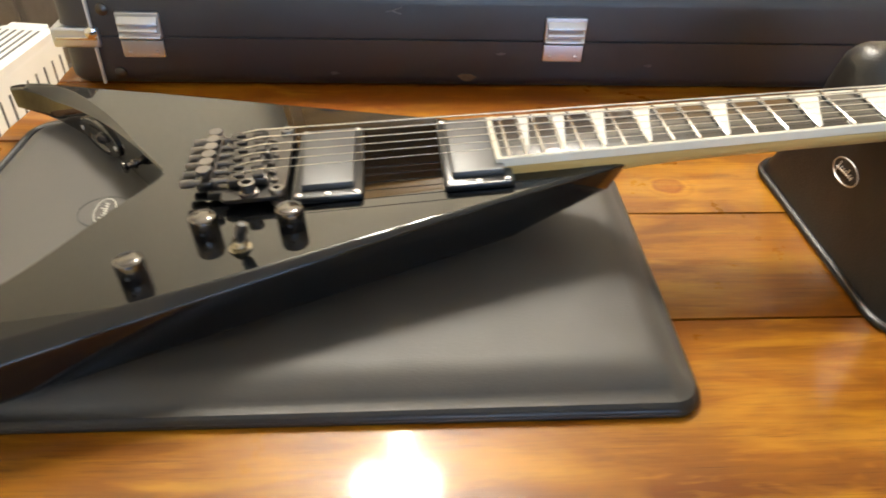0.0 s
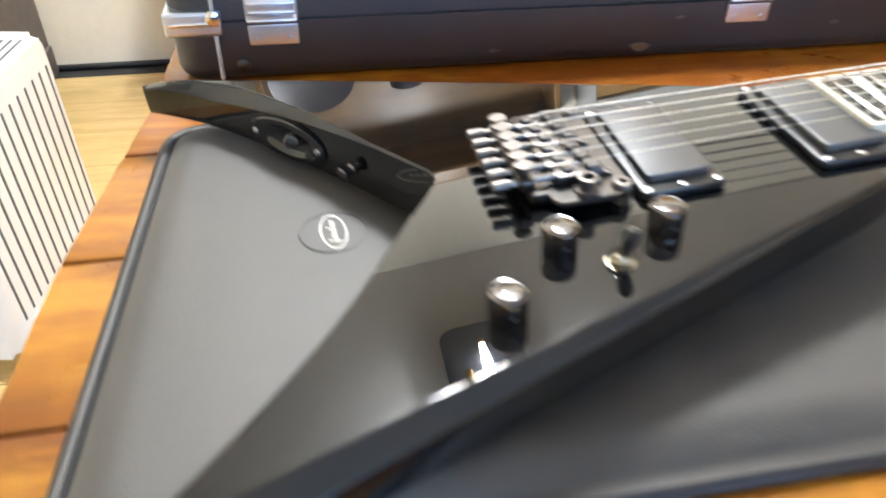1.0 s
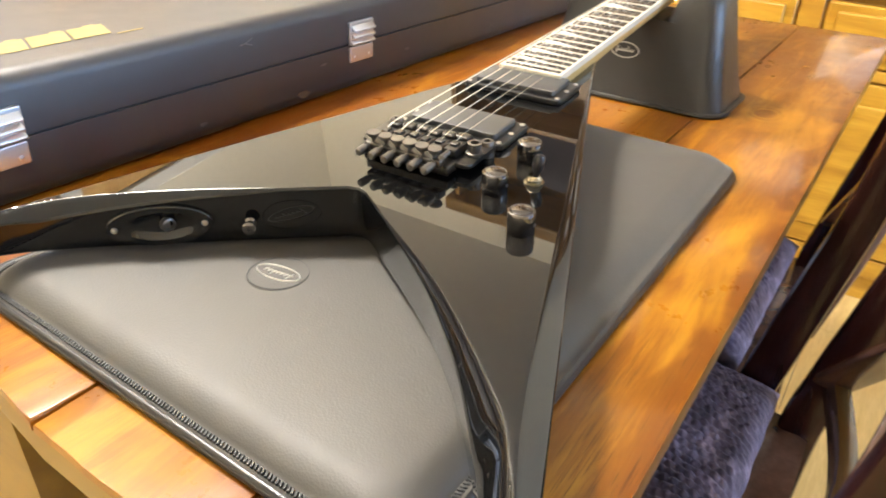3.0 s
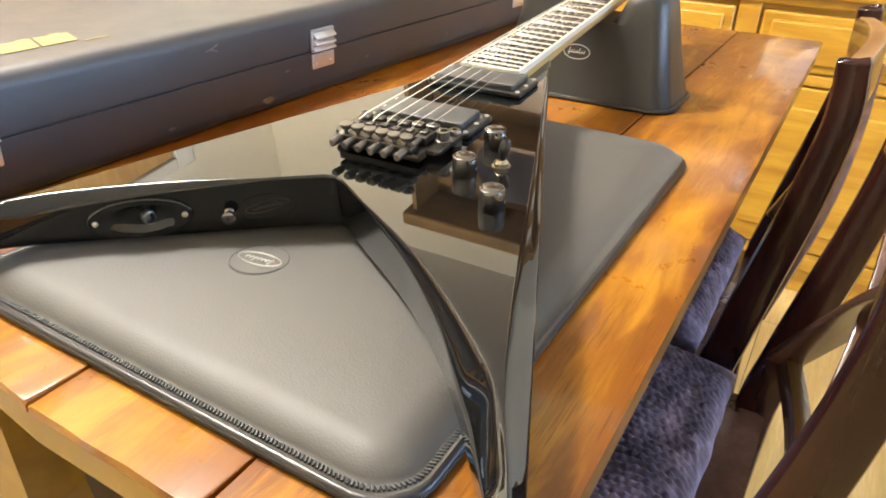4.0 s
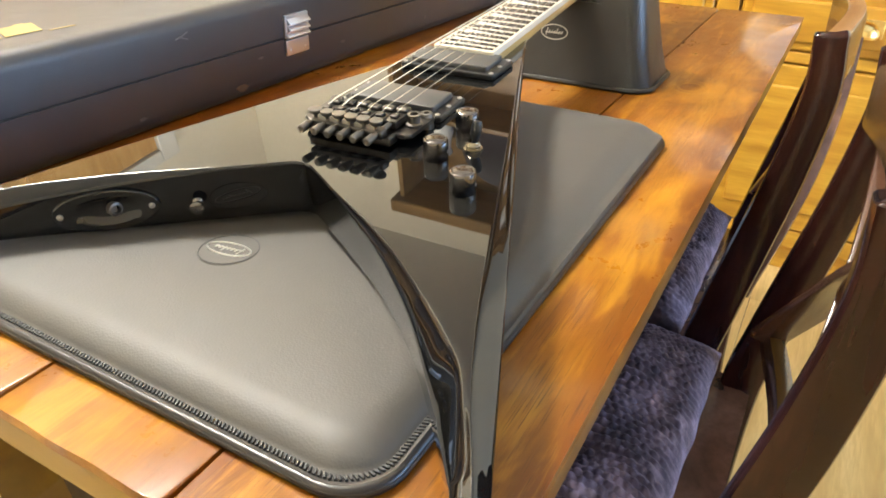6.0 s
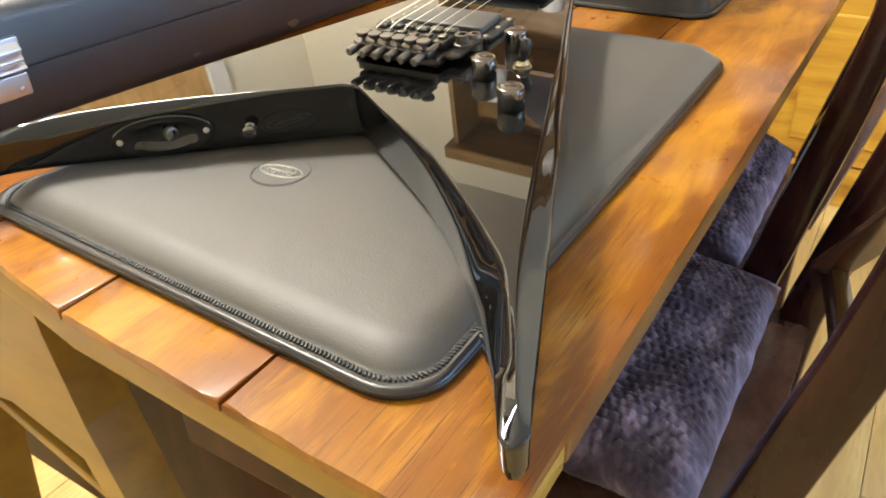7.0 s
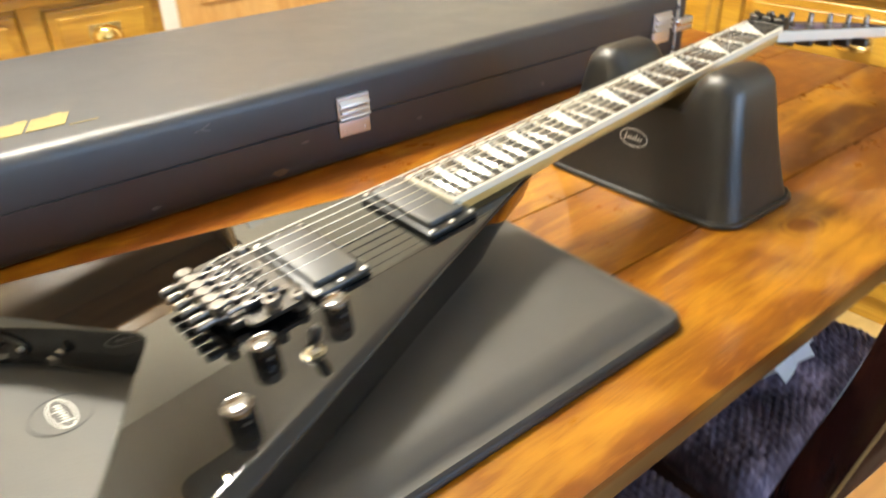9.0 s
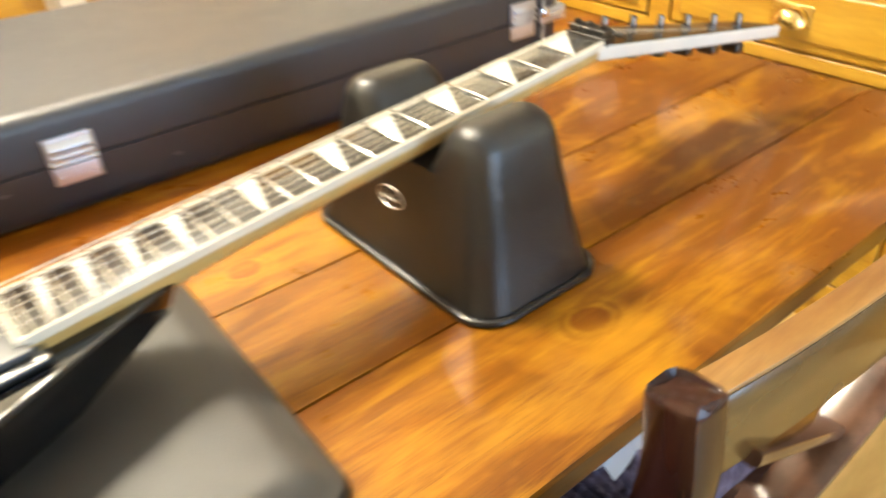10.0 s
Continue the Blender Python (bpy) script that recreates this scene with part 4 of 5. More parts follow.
for a, b in (((-0.076, 0.832), (-0.066, 0.836)), ((-0.076, 0.832), (-0.067, 0.829)), ((-0.082, 0.831), (-0.075, 0.8325))):
    merge(bm, sweep([(a[0], -0.0004, a[1]), (b[0], -0.0004, b[1])], circle(0.0007, 6)))
part("scratch", bm, M["scratch"], case, "pale scratch")
# faded gold mark on the lid: three slanted blocks over a thin line
LOGO = pose(-0.330, 0.044, CZ1 + 0.0006, 0, 0, 1)


def logo_block(x0, x1, y0, y1, lean=0.010):
    return [(x0 + lean * y0 / 0.04, y0), (x1 + lean * y0 / 0.04, y0), (x1 + lean * y1 / 0.04, y1), (x0 + lean * y1 / 0.04, y1)]


gold = [logo_block(x, x + 0.0345, y0, y1, 0.016) for x in (0.036, 0.0735, 0.111) for y0, y1 in ((0.002, 0.0350),)]
gold += [logo_block(x, x + 0.010, 0.0350, 0.0385, 0.016) for x in (0.056, 0.096, 0.128)]
gold.append(logo_block(0.150, 0.176, -0.0045, -0.0025))
for k, q in enumerate(gold):
    bm = prism(q, 0, 0.0004 + 0.00012 * (k % 3))
    bmesh.ops.transform(bm, matrix=LOGO, verts=bm.verts)
    part("gold_mark", bm, M["gold"], lid, "faded gold printed mark", smooth=False)


# ---- padded body rest ----
def pad_thing():
    base = thing("guitar_pad", "black leather padded guitar rest with stitched edge, lying on the table", "guitar rest")
    corners = [(-0.421, 0.166), (0.107, 0.166), (0.113, 0.455), (-0.4045, 0.532)]
    
    def moved(d):
        return rounded(inset_sharp(corners, d), [max(r - d * 0.6, 0.010) for r in (0.03, 0.018, 0.024, 0.03)], 8)

    def lift(x):
        return 0.010 * max(0.0, x + 0.30) / 0.41
    prof = [(0.000, 0.7505, 0), (-0.0005, 0.7530, 0), (0.000, 0.7552, 0), (0.0015, 0.7566, 0), (0.0032, 0.7564, 0.1), (0.0044, 0.7556, 0.1), (0.0092, 0.7556, 0.1), (0.0106, 0.7576, 0.2), (0.0145, 0.7606, 0.4), (0.0195, 0.7634, 0.7), (0.0250, 0.7652, 0.9), (0.0310, 0.7660, 1), (0.075, 0.7664, 1)]
    plain = (0.7505, 0.7534, 0.7562, 0.7582, 0.7594, 0.7601, 0.7624, 0.7630, 0.7644, 0.7654, 0.7660, 0.7663, 0.7664)

    def swell(x):
        return min(1.0, max(0.0, (x + 0.06) / 0.10))
    bm = bmesh.new()
    loops = []
    for (d, z, k), z2 in zip(prof, plain):
        loops.append([bm.verts.new((x, y, z + (z2 - z) * swell(x) + lift(x) * k)) for x, y in moved(d)])
    rim = bmesh.new()
    low = [[rim.verts.new(v.co) for v in loop] for loop in loops[:5]]
    for a, b in zip(low, low[1:]):
        for i in range(len(a)):
            rim.faces.new((a[i], a[(i + 1) % len(a)], b[(i + 1) % len(b)], b[i]))
    rim.faces.new(low[0][::-1])
    part("rim", rim, M["piping"], base, "black leather rim folded under the edge", angle=60)
    for loop in loops[:4]:
        for v in loop:
            bm.verts.remove(v)
    for a, b in zip(loops[4:], loops[5:]):
        for i in range(len(a)):
            bm.faces.new((a[i], a[(i + 1) % len(a)], b[(i + 1) % len(b)], b[i]))
    bm.faces.new(loops[-1])
    part("cushion", bm, M["leather"], base, "black leather padded top with a soft sheen", angle=60)
    # rolled edge
    rim = [(x, y, 0.7532) for x, y in moved(0.0010)]
    part("rolled_edge", sweep(rim, circle(0.0020, 10), closed=True), M["piping"], base, "rolled leather edge")
    # stitches
    line = moved(0.0068)
    pts = [Vector((x, y)) for x, y in line]
    bm = bmesh.new()
    step, carry = 0.0024, 0.0
    for i in range(len(pts)):
        a, b = pts[i], pts[(i + 1) % len(pts)]
        seg = (b - a).length
        if seg < 1e-6:
            continue
        d = carry
        ang = math.atan2(b.y - a.y, b.x - a.x)
        while d < seg:
            p = a.lerp(b, d / seg)
            if p.x < -0.03:
                merge(bm, box((-0.0008, -0.0018, -0.0006), (0.0008, 0.0018, 0.0011), 0.0004, 1), pose(p.x, p.y, 0.7560 + lift(p.x) * 0.1, 0, 0, math.degrees(ang) + 24))
            d += step
        carry = d - seg
    tagged(part("stitching", bm, M["stitch"], base, "line of heavy black stitches"), kind="stuff")
    emblem(base, pose(-0.291, 0.359, 0.7664 + 0.0003, 0, 0, 95), 0.0205, 0.0205)
    return base


def emblem(parent, m, a, b):
    """An oval stitched badge with a lettered oval, drawn as plain shapes."""
    def oval(p, q, n=28):
        return [(p * math.cos(2 * math.pi * i / n), q * math.sin(2 * math.pi * i / n)) for i in range(n)]

    def ring(p, q, r, z):
        bmr = sweep([(x, y, z) for x, y in oval(p, q)], circle(r, 6), closed=True)
        bmesh.ops.transform(bmr, matrix=m, verts=bmr.verts)
        return bmr
    if a == b:
        bm = prism(oval(a, b), -0.0006, 0.0008, 0.0004, 1)
        bmesh.ops.transform(bm, matrix=m, verts=bm.verts)
        e = part("emblem", bm, M["leather"], parent, "round leather badge with a silver oval mark")
        part("badge_rim", ring(a * 0.95, b * 0.95, 0.0005, 0.0007), M["stitch"], e)
        a, b = a * 0.80, a * 0.36
        part("silver_oval", ring(a, b, 0.0006, 0.001), M["silver_print"], e, "silver printed oval")
    else:
        e = part("emblem", ring(a, b, 0.0006, 0.0002), M["silver_print"], parent, "silver printed oval mark")
    bm = bmesh.new()
    for i in range(7):
        x = a * (-0.60 + 0.19 * i)
        merge(bm, sweep([(x, -b * (0.5 if i == 0 else 0.22), 0.0009), (x + a * 0.10, b * (0.5 if i in (0, 4) else 0.2), 0.0009)], circle(0.00055, 6)))
    merge(bm, sweep([(-a * 0.66, -b * 0.12, 0.0009), (a * 0.64, -b * 0.06, 0.0009)], circle(0.00055, 6)))
    bmesh.ops.transform(bm, matrix=m, verts=bm.verts)
    part("silver_mark", bm, M["silver_print"], e, "silver marks")
    return e


pad_thing()


# ---- neck rest ----
def neck_rest():
    """A padded block that tapers upwards, with a saddle for the neck between two rounded horns."""
    st = thing("neck_rest", "black leather covered neck rest with two horns, standing on the table", "neck rest", pose(0.313, 0.340, 0.75))
    H, SEAT = 0.133, 0.094

    def half_x(z):
        return 0.0575 - 0.0185 * z / H + 0.0050 * (1 - z / H) ** 4

    def end_y(z):
        return 0.1125 - 0.0235 * z / 0.118 + 0.0035 * (1 - z / H) ** 5

    def inner_y(z):
        return 0.026 + 0.018 * ((z - SEAT) / (H - SEAT)) ** 0.7

    def ring(bm, x, y0, y1, z, r):
        """One level loop with rounded corners; x is the half width."""
        return [bm.verts.new((px, py, z)) for px, py in rounded([(-x, y0), (x, y0), (x, y1), (-x, y1)], r, 6)]

    def skin(bm, loops):
        for p, q in zip(loops, loops[1:]):
            for i in range(len(p)):
                bm.faces.new((p[i], p[(i + 1) % len(p)], q[(i + 1) % len(q)], q[i]))
    bm = bmesh.new()
    levels = [0.0, 0.003, 0.008, 0.018, 0.032, 0.048, 0.064, 0.080, SEAT]
    loops = [ring(bm, half_x(z), -end_y(z), end_y(z), z, 0.026 - 0.05 * z) for z in levels]
    skin(bm, loops)
    bm.faces.new(loops[0][::-1])
    bm.faces.new(loops[-1])
    for s in (-1, 1):
        rows = []
        for z in (SEAT, 0.102, 0.110, 0.117):
            rows.append((z, 0.0))
        for k in range(1, 7):
            a = radians(90 * k / 6)
            rows.append((0.117 + 0.016 * math.sin(a), 0.018 * (1 - math.cos(a))))
        horn = []
        for z, d in rows:
            y0, y1 = inner_y(min(z, H)) + d * 0.8, end_y(z) - d
            lo, hi = (y0, y1) if s > 0 else (-y1, -y0)
            horn.append(ring(bm, half_x(z) - d * 0.8, lo, hi, z, min(0.020, 0.46 * (y1 - y0))))
        skin(bm, horn)
        bm.faces.new(horn[-1])
    body = part("body", bm, M["rest_leather"], st, angle=75)
    foot = rounded([(-0.0635, -0.1165), (0.0635, -0.1165), (0.0635, 0.1165), (-0.0635, 0.1165)], 0.027, 7)
    part("edge_piping", sweep([(x, y, 0.0030) for x, y in foot], circle(0.0030, 8), closed=True), M["piping"], st, "worn leather piping round the foot")
    face = Matrix(((0, 0.141, -0.990, -0.0502), (-1, 0, 0, 0.007), (0, 0.990, 0.141, 0.057), (0, 0, 0, 1)))
    emblem(body, face, 0.0165, 0.0085)
    return st


neck_rest()

# ---- electric guitar ----
SLOPE = 0.0803
GUITAR = pose(0, 0.334, 0.8318, 0, -math.degrees(math.atan(SLOPE)), 1.35)
GI = GUITAR.inverted()
guitar = thing("electric_guitar", "black V-shaped electric guitar with shark-fin inlays lying on its rests", "electric guitar", GUITAR)


def on_top(x, y):
    """Local plan place of a point of the body's top, from its place in the room."""
    p = GI @ Vector((x, y, 0.8318 + SLOPE * x))
    return (p.x, p.y)


THICK = 0.040


NOTCH = Vector((-0.2355, 0.3375))


def body_outline():
    """The body's plan as rows of place, width and depth of the bevel, lean of the side and roundness of the bevel."""
    outer_near = [(0.079, 0.309), (-0.053, 0.2585), (-0.14, 0.2238), (-0.255, 0.1782), (-0.335, 0.1465), (-0.400, 0.1207), (-0.440, 0.1050)]
    tip_near = [(-0.4462, 0.1058), (-0.4488, 0.1095), (-0.4460, 0.1148)]
    inner_near = [(-0.4230, 0.1290), (-0.3880, 0.1540), (-0.3600, 0.1765), (-0.3340, 0.2000), (-0.305, 0.232), (-0.286, 0.257), (-0.258, 0.299), (-0.243, 0.322)]
    notch = [(-0.2375, 0.331), (-0.2355, 0.3375), (-0.2375, 0.345)]
    inner_far = [(-0.2635, 0.3790), (-0.301, 0.4265), (-0.3395, 0.4665), (-0.3745, 0.4945), (-0.400, 0.5075)]
    tip_far = [(-0.4125, 0.5125), (-0.4135, 0.5170), (-0.408, 0.5195)]
    outer_far = [(-0.395, 0.5162), (-0.351, 0.5035), (-0.258, 0.4735), (-0.164, 0.4405), (-0.006, 0.3855), (0.04, 0.3695), (0.068, 0.3625)]
    nose = [(0.077, 0.358), (0.081, 0.35), (0.082, 0.32)]
    rows = []
    for seq, end, outer in ((outer_near, tip_near, True), (inner_near, notch, False), (inner_far, tip_far, False), (outer_far, nose, True)):
        for p in [q.to_2d() for q in smooth_path([(x, y, 0) for x, y in seq], 7)] + [Vector(q) for q in end]:
            run = min(1.0, max(0.0, (0.02 - p.x) / 0.34)) if seq is outer_near else 0.6
            wide = 0.0028 + 0.0117 * run ** 1.3 if outer else min(0.019 if seq is inner_near else 0.016, max(0.0012, 0.064 * ((p - NOTCH).length - 0.025) + (0.07 * max(0.0, (p - NOTCH).length - 0.17) if seq is inner_near else 0.0)))
            steep = 0.52 if outer else 1.0 if seq is inner_near else 0.8
            rows.append((on_top(*p), wide, min(0.018, max(0.0014, wide * steep)), 1.0 if seq is outer_near else 0.0, 1.0 - 0.85 * min(1.0, max(0.0, (-0.15 - p.x) / 0.12)) if seq is outer_near else 0.4))
    return rows[::-1]


def ears(pts):
    """Cuts a counter-clockwise outline into triangles."""
    def turn(a, b, c):
        return (b[0] - a[0]) * (c[1] - a[1]) - (b[1] - a[1]) * (c[0] - a[0])
    left, tris = list(range(len(pts))), []
    while len(left) > 3:
        best = None
        for k in range(len(left)):
            i, j, l = left[k - 1], left[k], left[(k + 1) % len(left)]
            a, b, c = pts[i], pts[j], pts[l]
            if turn(a, b, c) <= 1e-12:
                continue
            if any(turn(a, b, pts[q]) >= 0 and turn(b, c, pts[q]) >= 0 and turn(c, a, pts[q]) >= 0 for q in left if q not in (i, j, l)):
                continue
            size = (a[0] - c[0]) ** 2 + (a[1] - c[1]) ** 2
            if best is None or size < best[0]:
                best = (size, k, (i, j, l))
        if best is None:
            break
        tris.append(best[2])
        left.pop(best[1])
    if len(left) == 3:
        tris.append(tuple(left))
    return tris


def guitar_body():
    rows = body_outline()
    out = [r[0] for r in rows]
    normals = [Vector(q) - Vector(p) for p, q in zip(out, inset(out, 1.0))]
    dense = [Vector(a).lerp(Vector(b), k / 5) for a, b in zip(out, out[1:] + out[:1]) for k in range(5)]

    # how far the bevel can run in before it meets the one from the other side
    reach = []
    for (p, wide, deep, lean, soft), n in zip(rows, normals):
        room = 1.0
        for q in dense:
            r = q - Vector(p)
            if r.length > 0.0006 and r.dot(n) > 1e-7:
                room = min(room, r.length_squared / (2 * r.dot(n)))
        reach.append(max(0.0004, min(wide, room - 0.0004)))
    n = len(reach)
    reach = [min(reach[i], sum(reach[(i + k) % n] for k in range(-2, 3)) / 5) for i in range(n)]
    tips = [Vector(on_top(-0.4488, 0.1095)), Vector(on_top(-0.4135, 0.517))]
    bm = bmesh.new()

    # rings from the back to the top: undercut nose, upright sides, broad bevel that runs into a ridge on the wings
    def ring(d, w, pull):
        res = []
        for ((u, v), wide, deep, lean, soft), n in zip(rows, normals):
            near = min((Vector((u, v)) - t).length for t in tips)
            e = d * min(1.0, 0.14 + near / 0.15) - 0.20 * lean * (w + 0.008) * min(1.0, near / 0.12)
            thin = max(0.0, 1 - near / 0.15) ** 1.5 * 0.42
            k = max(0.0, u) / 0.08
            res.append(bm.verts.new((u + n.x * e - pull * k, v + n.y * e, w * (1 - thin))))
        return res

    def bevel_ring(part_way, lower=0.0):
        res = []
        for ((u, v), wide, deep, lean, soft), n, d in zip(rows, normals, reach):
            top = -0.0055 * max(0.0, 1 - d / (0.72 * wide)) if u < -0.3 else 0.0
            e = d * part_way
            flat = min(1 - part_way, max(0.0, 1.07 - 1.19 * part_way)) if part_way < 0.9 else 0.2 * (1 - part_way)
            fall = soft * (1 - part_way) ** 1.7 + (1 - soft) * flat
            res.append(bm.verts.new((u + n.x * e, v + n.y * e, top - max(min(deep, 0.92 * d + 0.0006) + top, 0.0008) * fall - lower)))
        return res
    rings = [ring(0.003, -THICK, 0.040), ring(0.0008, -THICK + 0.0022, 0.036), ring(0, -THICK + 0.006, 0.030), ring(0, -0.020, 0.008), bevel_ring(0.0, lower=0.0012), bevel_ring(0.02, lower=0.0002), bevel_ring(0.12), bevel_ring(0.3), bevel_ring(0.5), bevel_ring(0.7), bevel_ring(0.84), bevel_ring(0.93), bevel_ring(1.0)]
    for a, b in zip(rings, rings[1:]):
        for i in range(len(a)):
            bm.faces.new((a[i], a[(i + 1) % len(a)], b[(i + 1) % len(b)], b[i]))
    for tri in ears([(v.co.x, v.co.y) for v in rings[-1]]):
        bm.faces.new([rings[-1][i] for i in tri])
    for tri in ears([(v.co.x, v.co.y) for v in rings[0]]):
        bm.faces.new([rings[0][i] for i in tri[::-1]])
    bm.verts.layers.int.new("soft")
    return part("body", bm, M["gloss"], guitar, "glossy black lacquered V-shaped body", angle=28)


gbody = guitar_body()

# neck, fretboard, frets
SCALE_LEN = 0.665
NUT_U = 0.4795
BOARD_END = -0.004
HALF_NUT, HALF_END = 0.0212, 0.0285
BOARD_Z0, BOARD_Z1 = 0.006, 0.0125


def half_width(u):
    return HALF_END + (HALF_NUT - HALF_END) * (u - BOARD_END) / (NUT_U - BOARD_END)


def fret_u(n):
    return NUT_U - SCALE_LEN * (1 - 2 ** (-n / 12))


def taper_slab(u0, u1, z0, z1, grow=0.0):
    a, b = half_width(u0) + grow, half_width(u1) + grow
    return prism([(u0, -a), (u1, -b), (u1, b), (u0, a)], z0, z1, 0.0012, 2)


neck_secs = []
neck_path = []
for k in range(15):
    u = 0.03 + (NUT_U - 0.03) * k / 14
    hw = half_width(u)
    depth = 0.0155 if u > 0.12 else 0.0155 + 0.012 * ((0.12 - u) / 0.09) ** 1.5
    neck_path.append((u, 0, BOARD_Z0))
    neck_secs.append([(-hw, 0.0), (-hw * 0.98, -depth * 0.35), (-hw * 0.80, -depth * 0.72), (-hw * 0.45, -depth * 0.95), (0, -depth), (hw * 0.45, -depth * 0.95), (hw * 0.80, -depth * 0.72), (hw * 0.98, -depth * 0.35), (hw, 0.0)])
neck = part("neck", sweep(neck_path, neck_secs), M["maple"], guitar, "pale satin maple neck")
part("heel", prism([(BOARD_END, -HALF_END), (0.05, -0.0275), (0.05, 0.0275), (BOARD_END, HALF_END)], -0.001, BOARD_Z0 + 0.0005, 0.0006, 1), M["maple"], neck)
board = part("fretboard", taper_slab(BOARD_END, NUT_U - 0.001, BOARD_Z0 + 0.0006, BOARD_Z1), M["ebony"], guitar, "dark ebony fretboard")
for s in (-1, 1):
    a, b = half_width(BOARD_END), half_width(NUT_U)
    bm = prism([(BOARD_END - 0.001, s * (a - 0.0024)), (NUT_U, s * (b - 0.0024)), (NUT_U, s * (b + 0.0006)), (BOARD_END - 0.001, s * (a + 0.0006))][::s], BOARD_Z0 + 0.0002, BOARD_Z1 + 0.0004, 0.0006, 1)
    part("binding", bm, M["cream"], board, "cream plastic binding")
part("end_binding", box((BOARD_END - 0.004, -HALF_END - 0.0006, BOARD_Z0 + 0.0002), (BOARD_END - 0.0002, HALF_END + 0.0006, BOARD_Z1 + 0.0004), 0.0006, 1), M["cream"], board, "cream plastic binding")
for n in range(1, 23):
    u, hw = fret_u(n), half_width(fret_u(n)) - 0.001
    bm = sweep([(u, -hw, BOARD_Z1), (u, -hw + 0.001, BOARD_Z1 + 0.0008), (u, 0, BOARD_Z1 + 0.0010), (u, hw - 0.001, BOARD_Z1 + 0.0008), (u, hw, BOARD_Z1)], circle(0.0011, 8))
    part("fret", bm, M["fret"], board)
for n in (1, 3, 5, 7, 9, 12, 15, 17, 19, 21):
    a, b = fret_u(n), fret_u(n - 1)
    g = 0.0017
    hw = half_width((a + b) / 2) - 0.0042
    span = b - a - 2 * g
    fin = [(a + g, hw), (a + g, -hw * 0.97), (a + g + span * 0.10, -hw * 0.97), (a + g + span * 0.40, -hw * 0.2), (a + g + span * 0.92, hw)]
    part("inlay", prism(fin, BOARD_Z1 - 0.0004, BOARD_Z1 + 0.00035), M["pearl"], board, "pearl shark-fin inlay", smooth=False)

# head: pointed, tilted back, six tuners on the far edge
HEAD = pose(NUT_U + 0.006, 0, BOARD_Z0 + 0.0005, 0, 12.8, 0)
head = part("headstock", prism([(-0.012, -0.0215), (0.030, -0.024), (0.255, -0.046), (0.262, -0.043), (0.225, -0.012), (0.060, 0.032), (0.035, 0.034), (-0.004, 0.0225)], -0.0118, 0.0, 0.0015, 2), M["white_lacquer"], guitar, "pale pointed headstock with a white edge")
head.matrix_local = HEAD
face = part("face_plate", prism([(0.004, -0.020), (0.030, -0.0225), (0.250, -0.0435), (0.222, -0.0135), (0.060, 0.030), (0.036, 0.032), (0.004, 0.0215)], 0.0002, 0.0012, 0.0003, 1), M["gloss"], head, "glossy black face")
for i in range(6):
    u, v = 0.042 + 0.0305 * i, 0.0225 - 0.0098 * i - 0.004
    p = part("tuner", lathe([(0.0052, 0.0), (0.0052, 0.002), (0.0034, 0.003), (0.0034, 0.012), (0.0026, 0.0135), (0, 0.0138)], 14, pose(u, v, 0.001)), M["black_nickel"], head, "dark plated tuner post")
    part("tuner_shaft", sweep([(u, v + 0.006, -0.018), (u + 0.003, v + 0.024, -0.018)], circle(0.0022, 8)), M["black_nickel"], p)
    part("tuner_button", box((u - 0.0065, v + 0.022, -0.0255), (u + 0.0125, v + 0.036, -0.0105), 0.004, 2), M["dark_metal"], p)
    part("tuner_housing", box((u - 0.0065, v - 0.010, -0.024), (u + 0.0065, v + 0.009, -0.0135), 0.003, 2), M["dark_metal"], p)
lock = part("locking_nut", box((NUT_U - 0.0005, -0.0215, BOARD_Z0), (NUT_U + 0.014, 0.0215, BOARD_Z1 + 0.002), 0.001, 1), M["dark_metal"], guitar, "black locking nut with three clamps")
for v in (-0.0142, 0, 0.0142):
    c = part("clamp_block", box((NUT_U + 0.0015, v - 0.0058, BOARD_Z1 + 0.0022), (NUT_U + 0.0135, v + 0.0058, BOARD_Z1 + 0.0075), 0.0016, 2), M["dark_metal"], lock)
    part("clamp_screw", lathe([(0.003, 0), (0.003, 0.003), (0.0016, 0.0031), (0.0016, 0.001), (0, 0.001)], 12, pose(NUT_U + 0.0075, v, BOARD_Z1 + 0.0075)), M["dark_metal"], c)
part("string_bar", sweep([(NUT_U + 0.028, -0.020, BOARD_Z0 + 0.002), (NUT_U + 0.028, 0.020, BOARD_Z0 + 0.002)], circle(0.0022, 8)), M["dark_metal"], guitar)

# bridge
bridge = part("bridge", prism(rounded([(-0.186, -0.0445), (-0.1455, -0.0445), (-0.1455, 0.0445), (-0.186, 0.0445)], 0.004, 4), 0.0055, 0.0085, 0.0008, 1), M["dark_metal"], guitar, "black double-locking vibrato bridge with many screws")
for s in (-1, 1):
    post = part("pivot_post", lathe([(0.0052, -0.001), (0.0052, 0.010), (0.0044, 0.0115), (0.0022, 0.0116), (0.0022, 0.009), (0, 0.009)], 16, pose(-0.150, s * 0.0385, 0)), M["smoked"], bridge)
part("arm_socket", lathe([(0.0062, 0.0085), (0.0062, 0.0105), (0.0046, 0.011), (0.0046, 0.0152), (0.0050, 0.0157), (0.0050, 0.0172), (0.0030, 0.0174), (0.0030, 0.012), (0, 0.012)], 18, pose(-0.168, -0.0385, 0)), M["smoked"], bridge, "nickel socket for the vibrato arm")
STR_V = [-0.0265 + 0.0106 * i for i in range(6)]
SADDLE_U = [-0.1625, -0.1645, -0.1665, -0.1645, -0.1665, -0.1685]
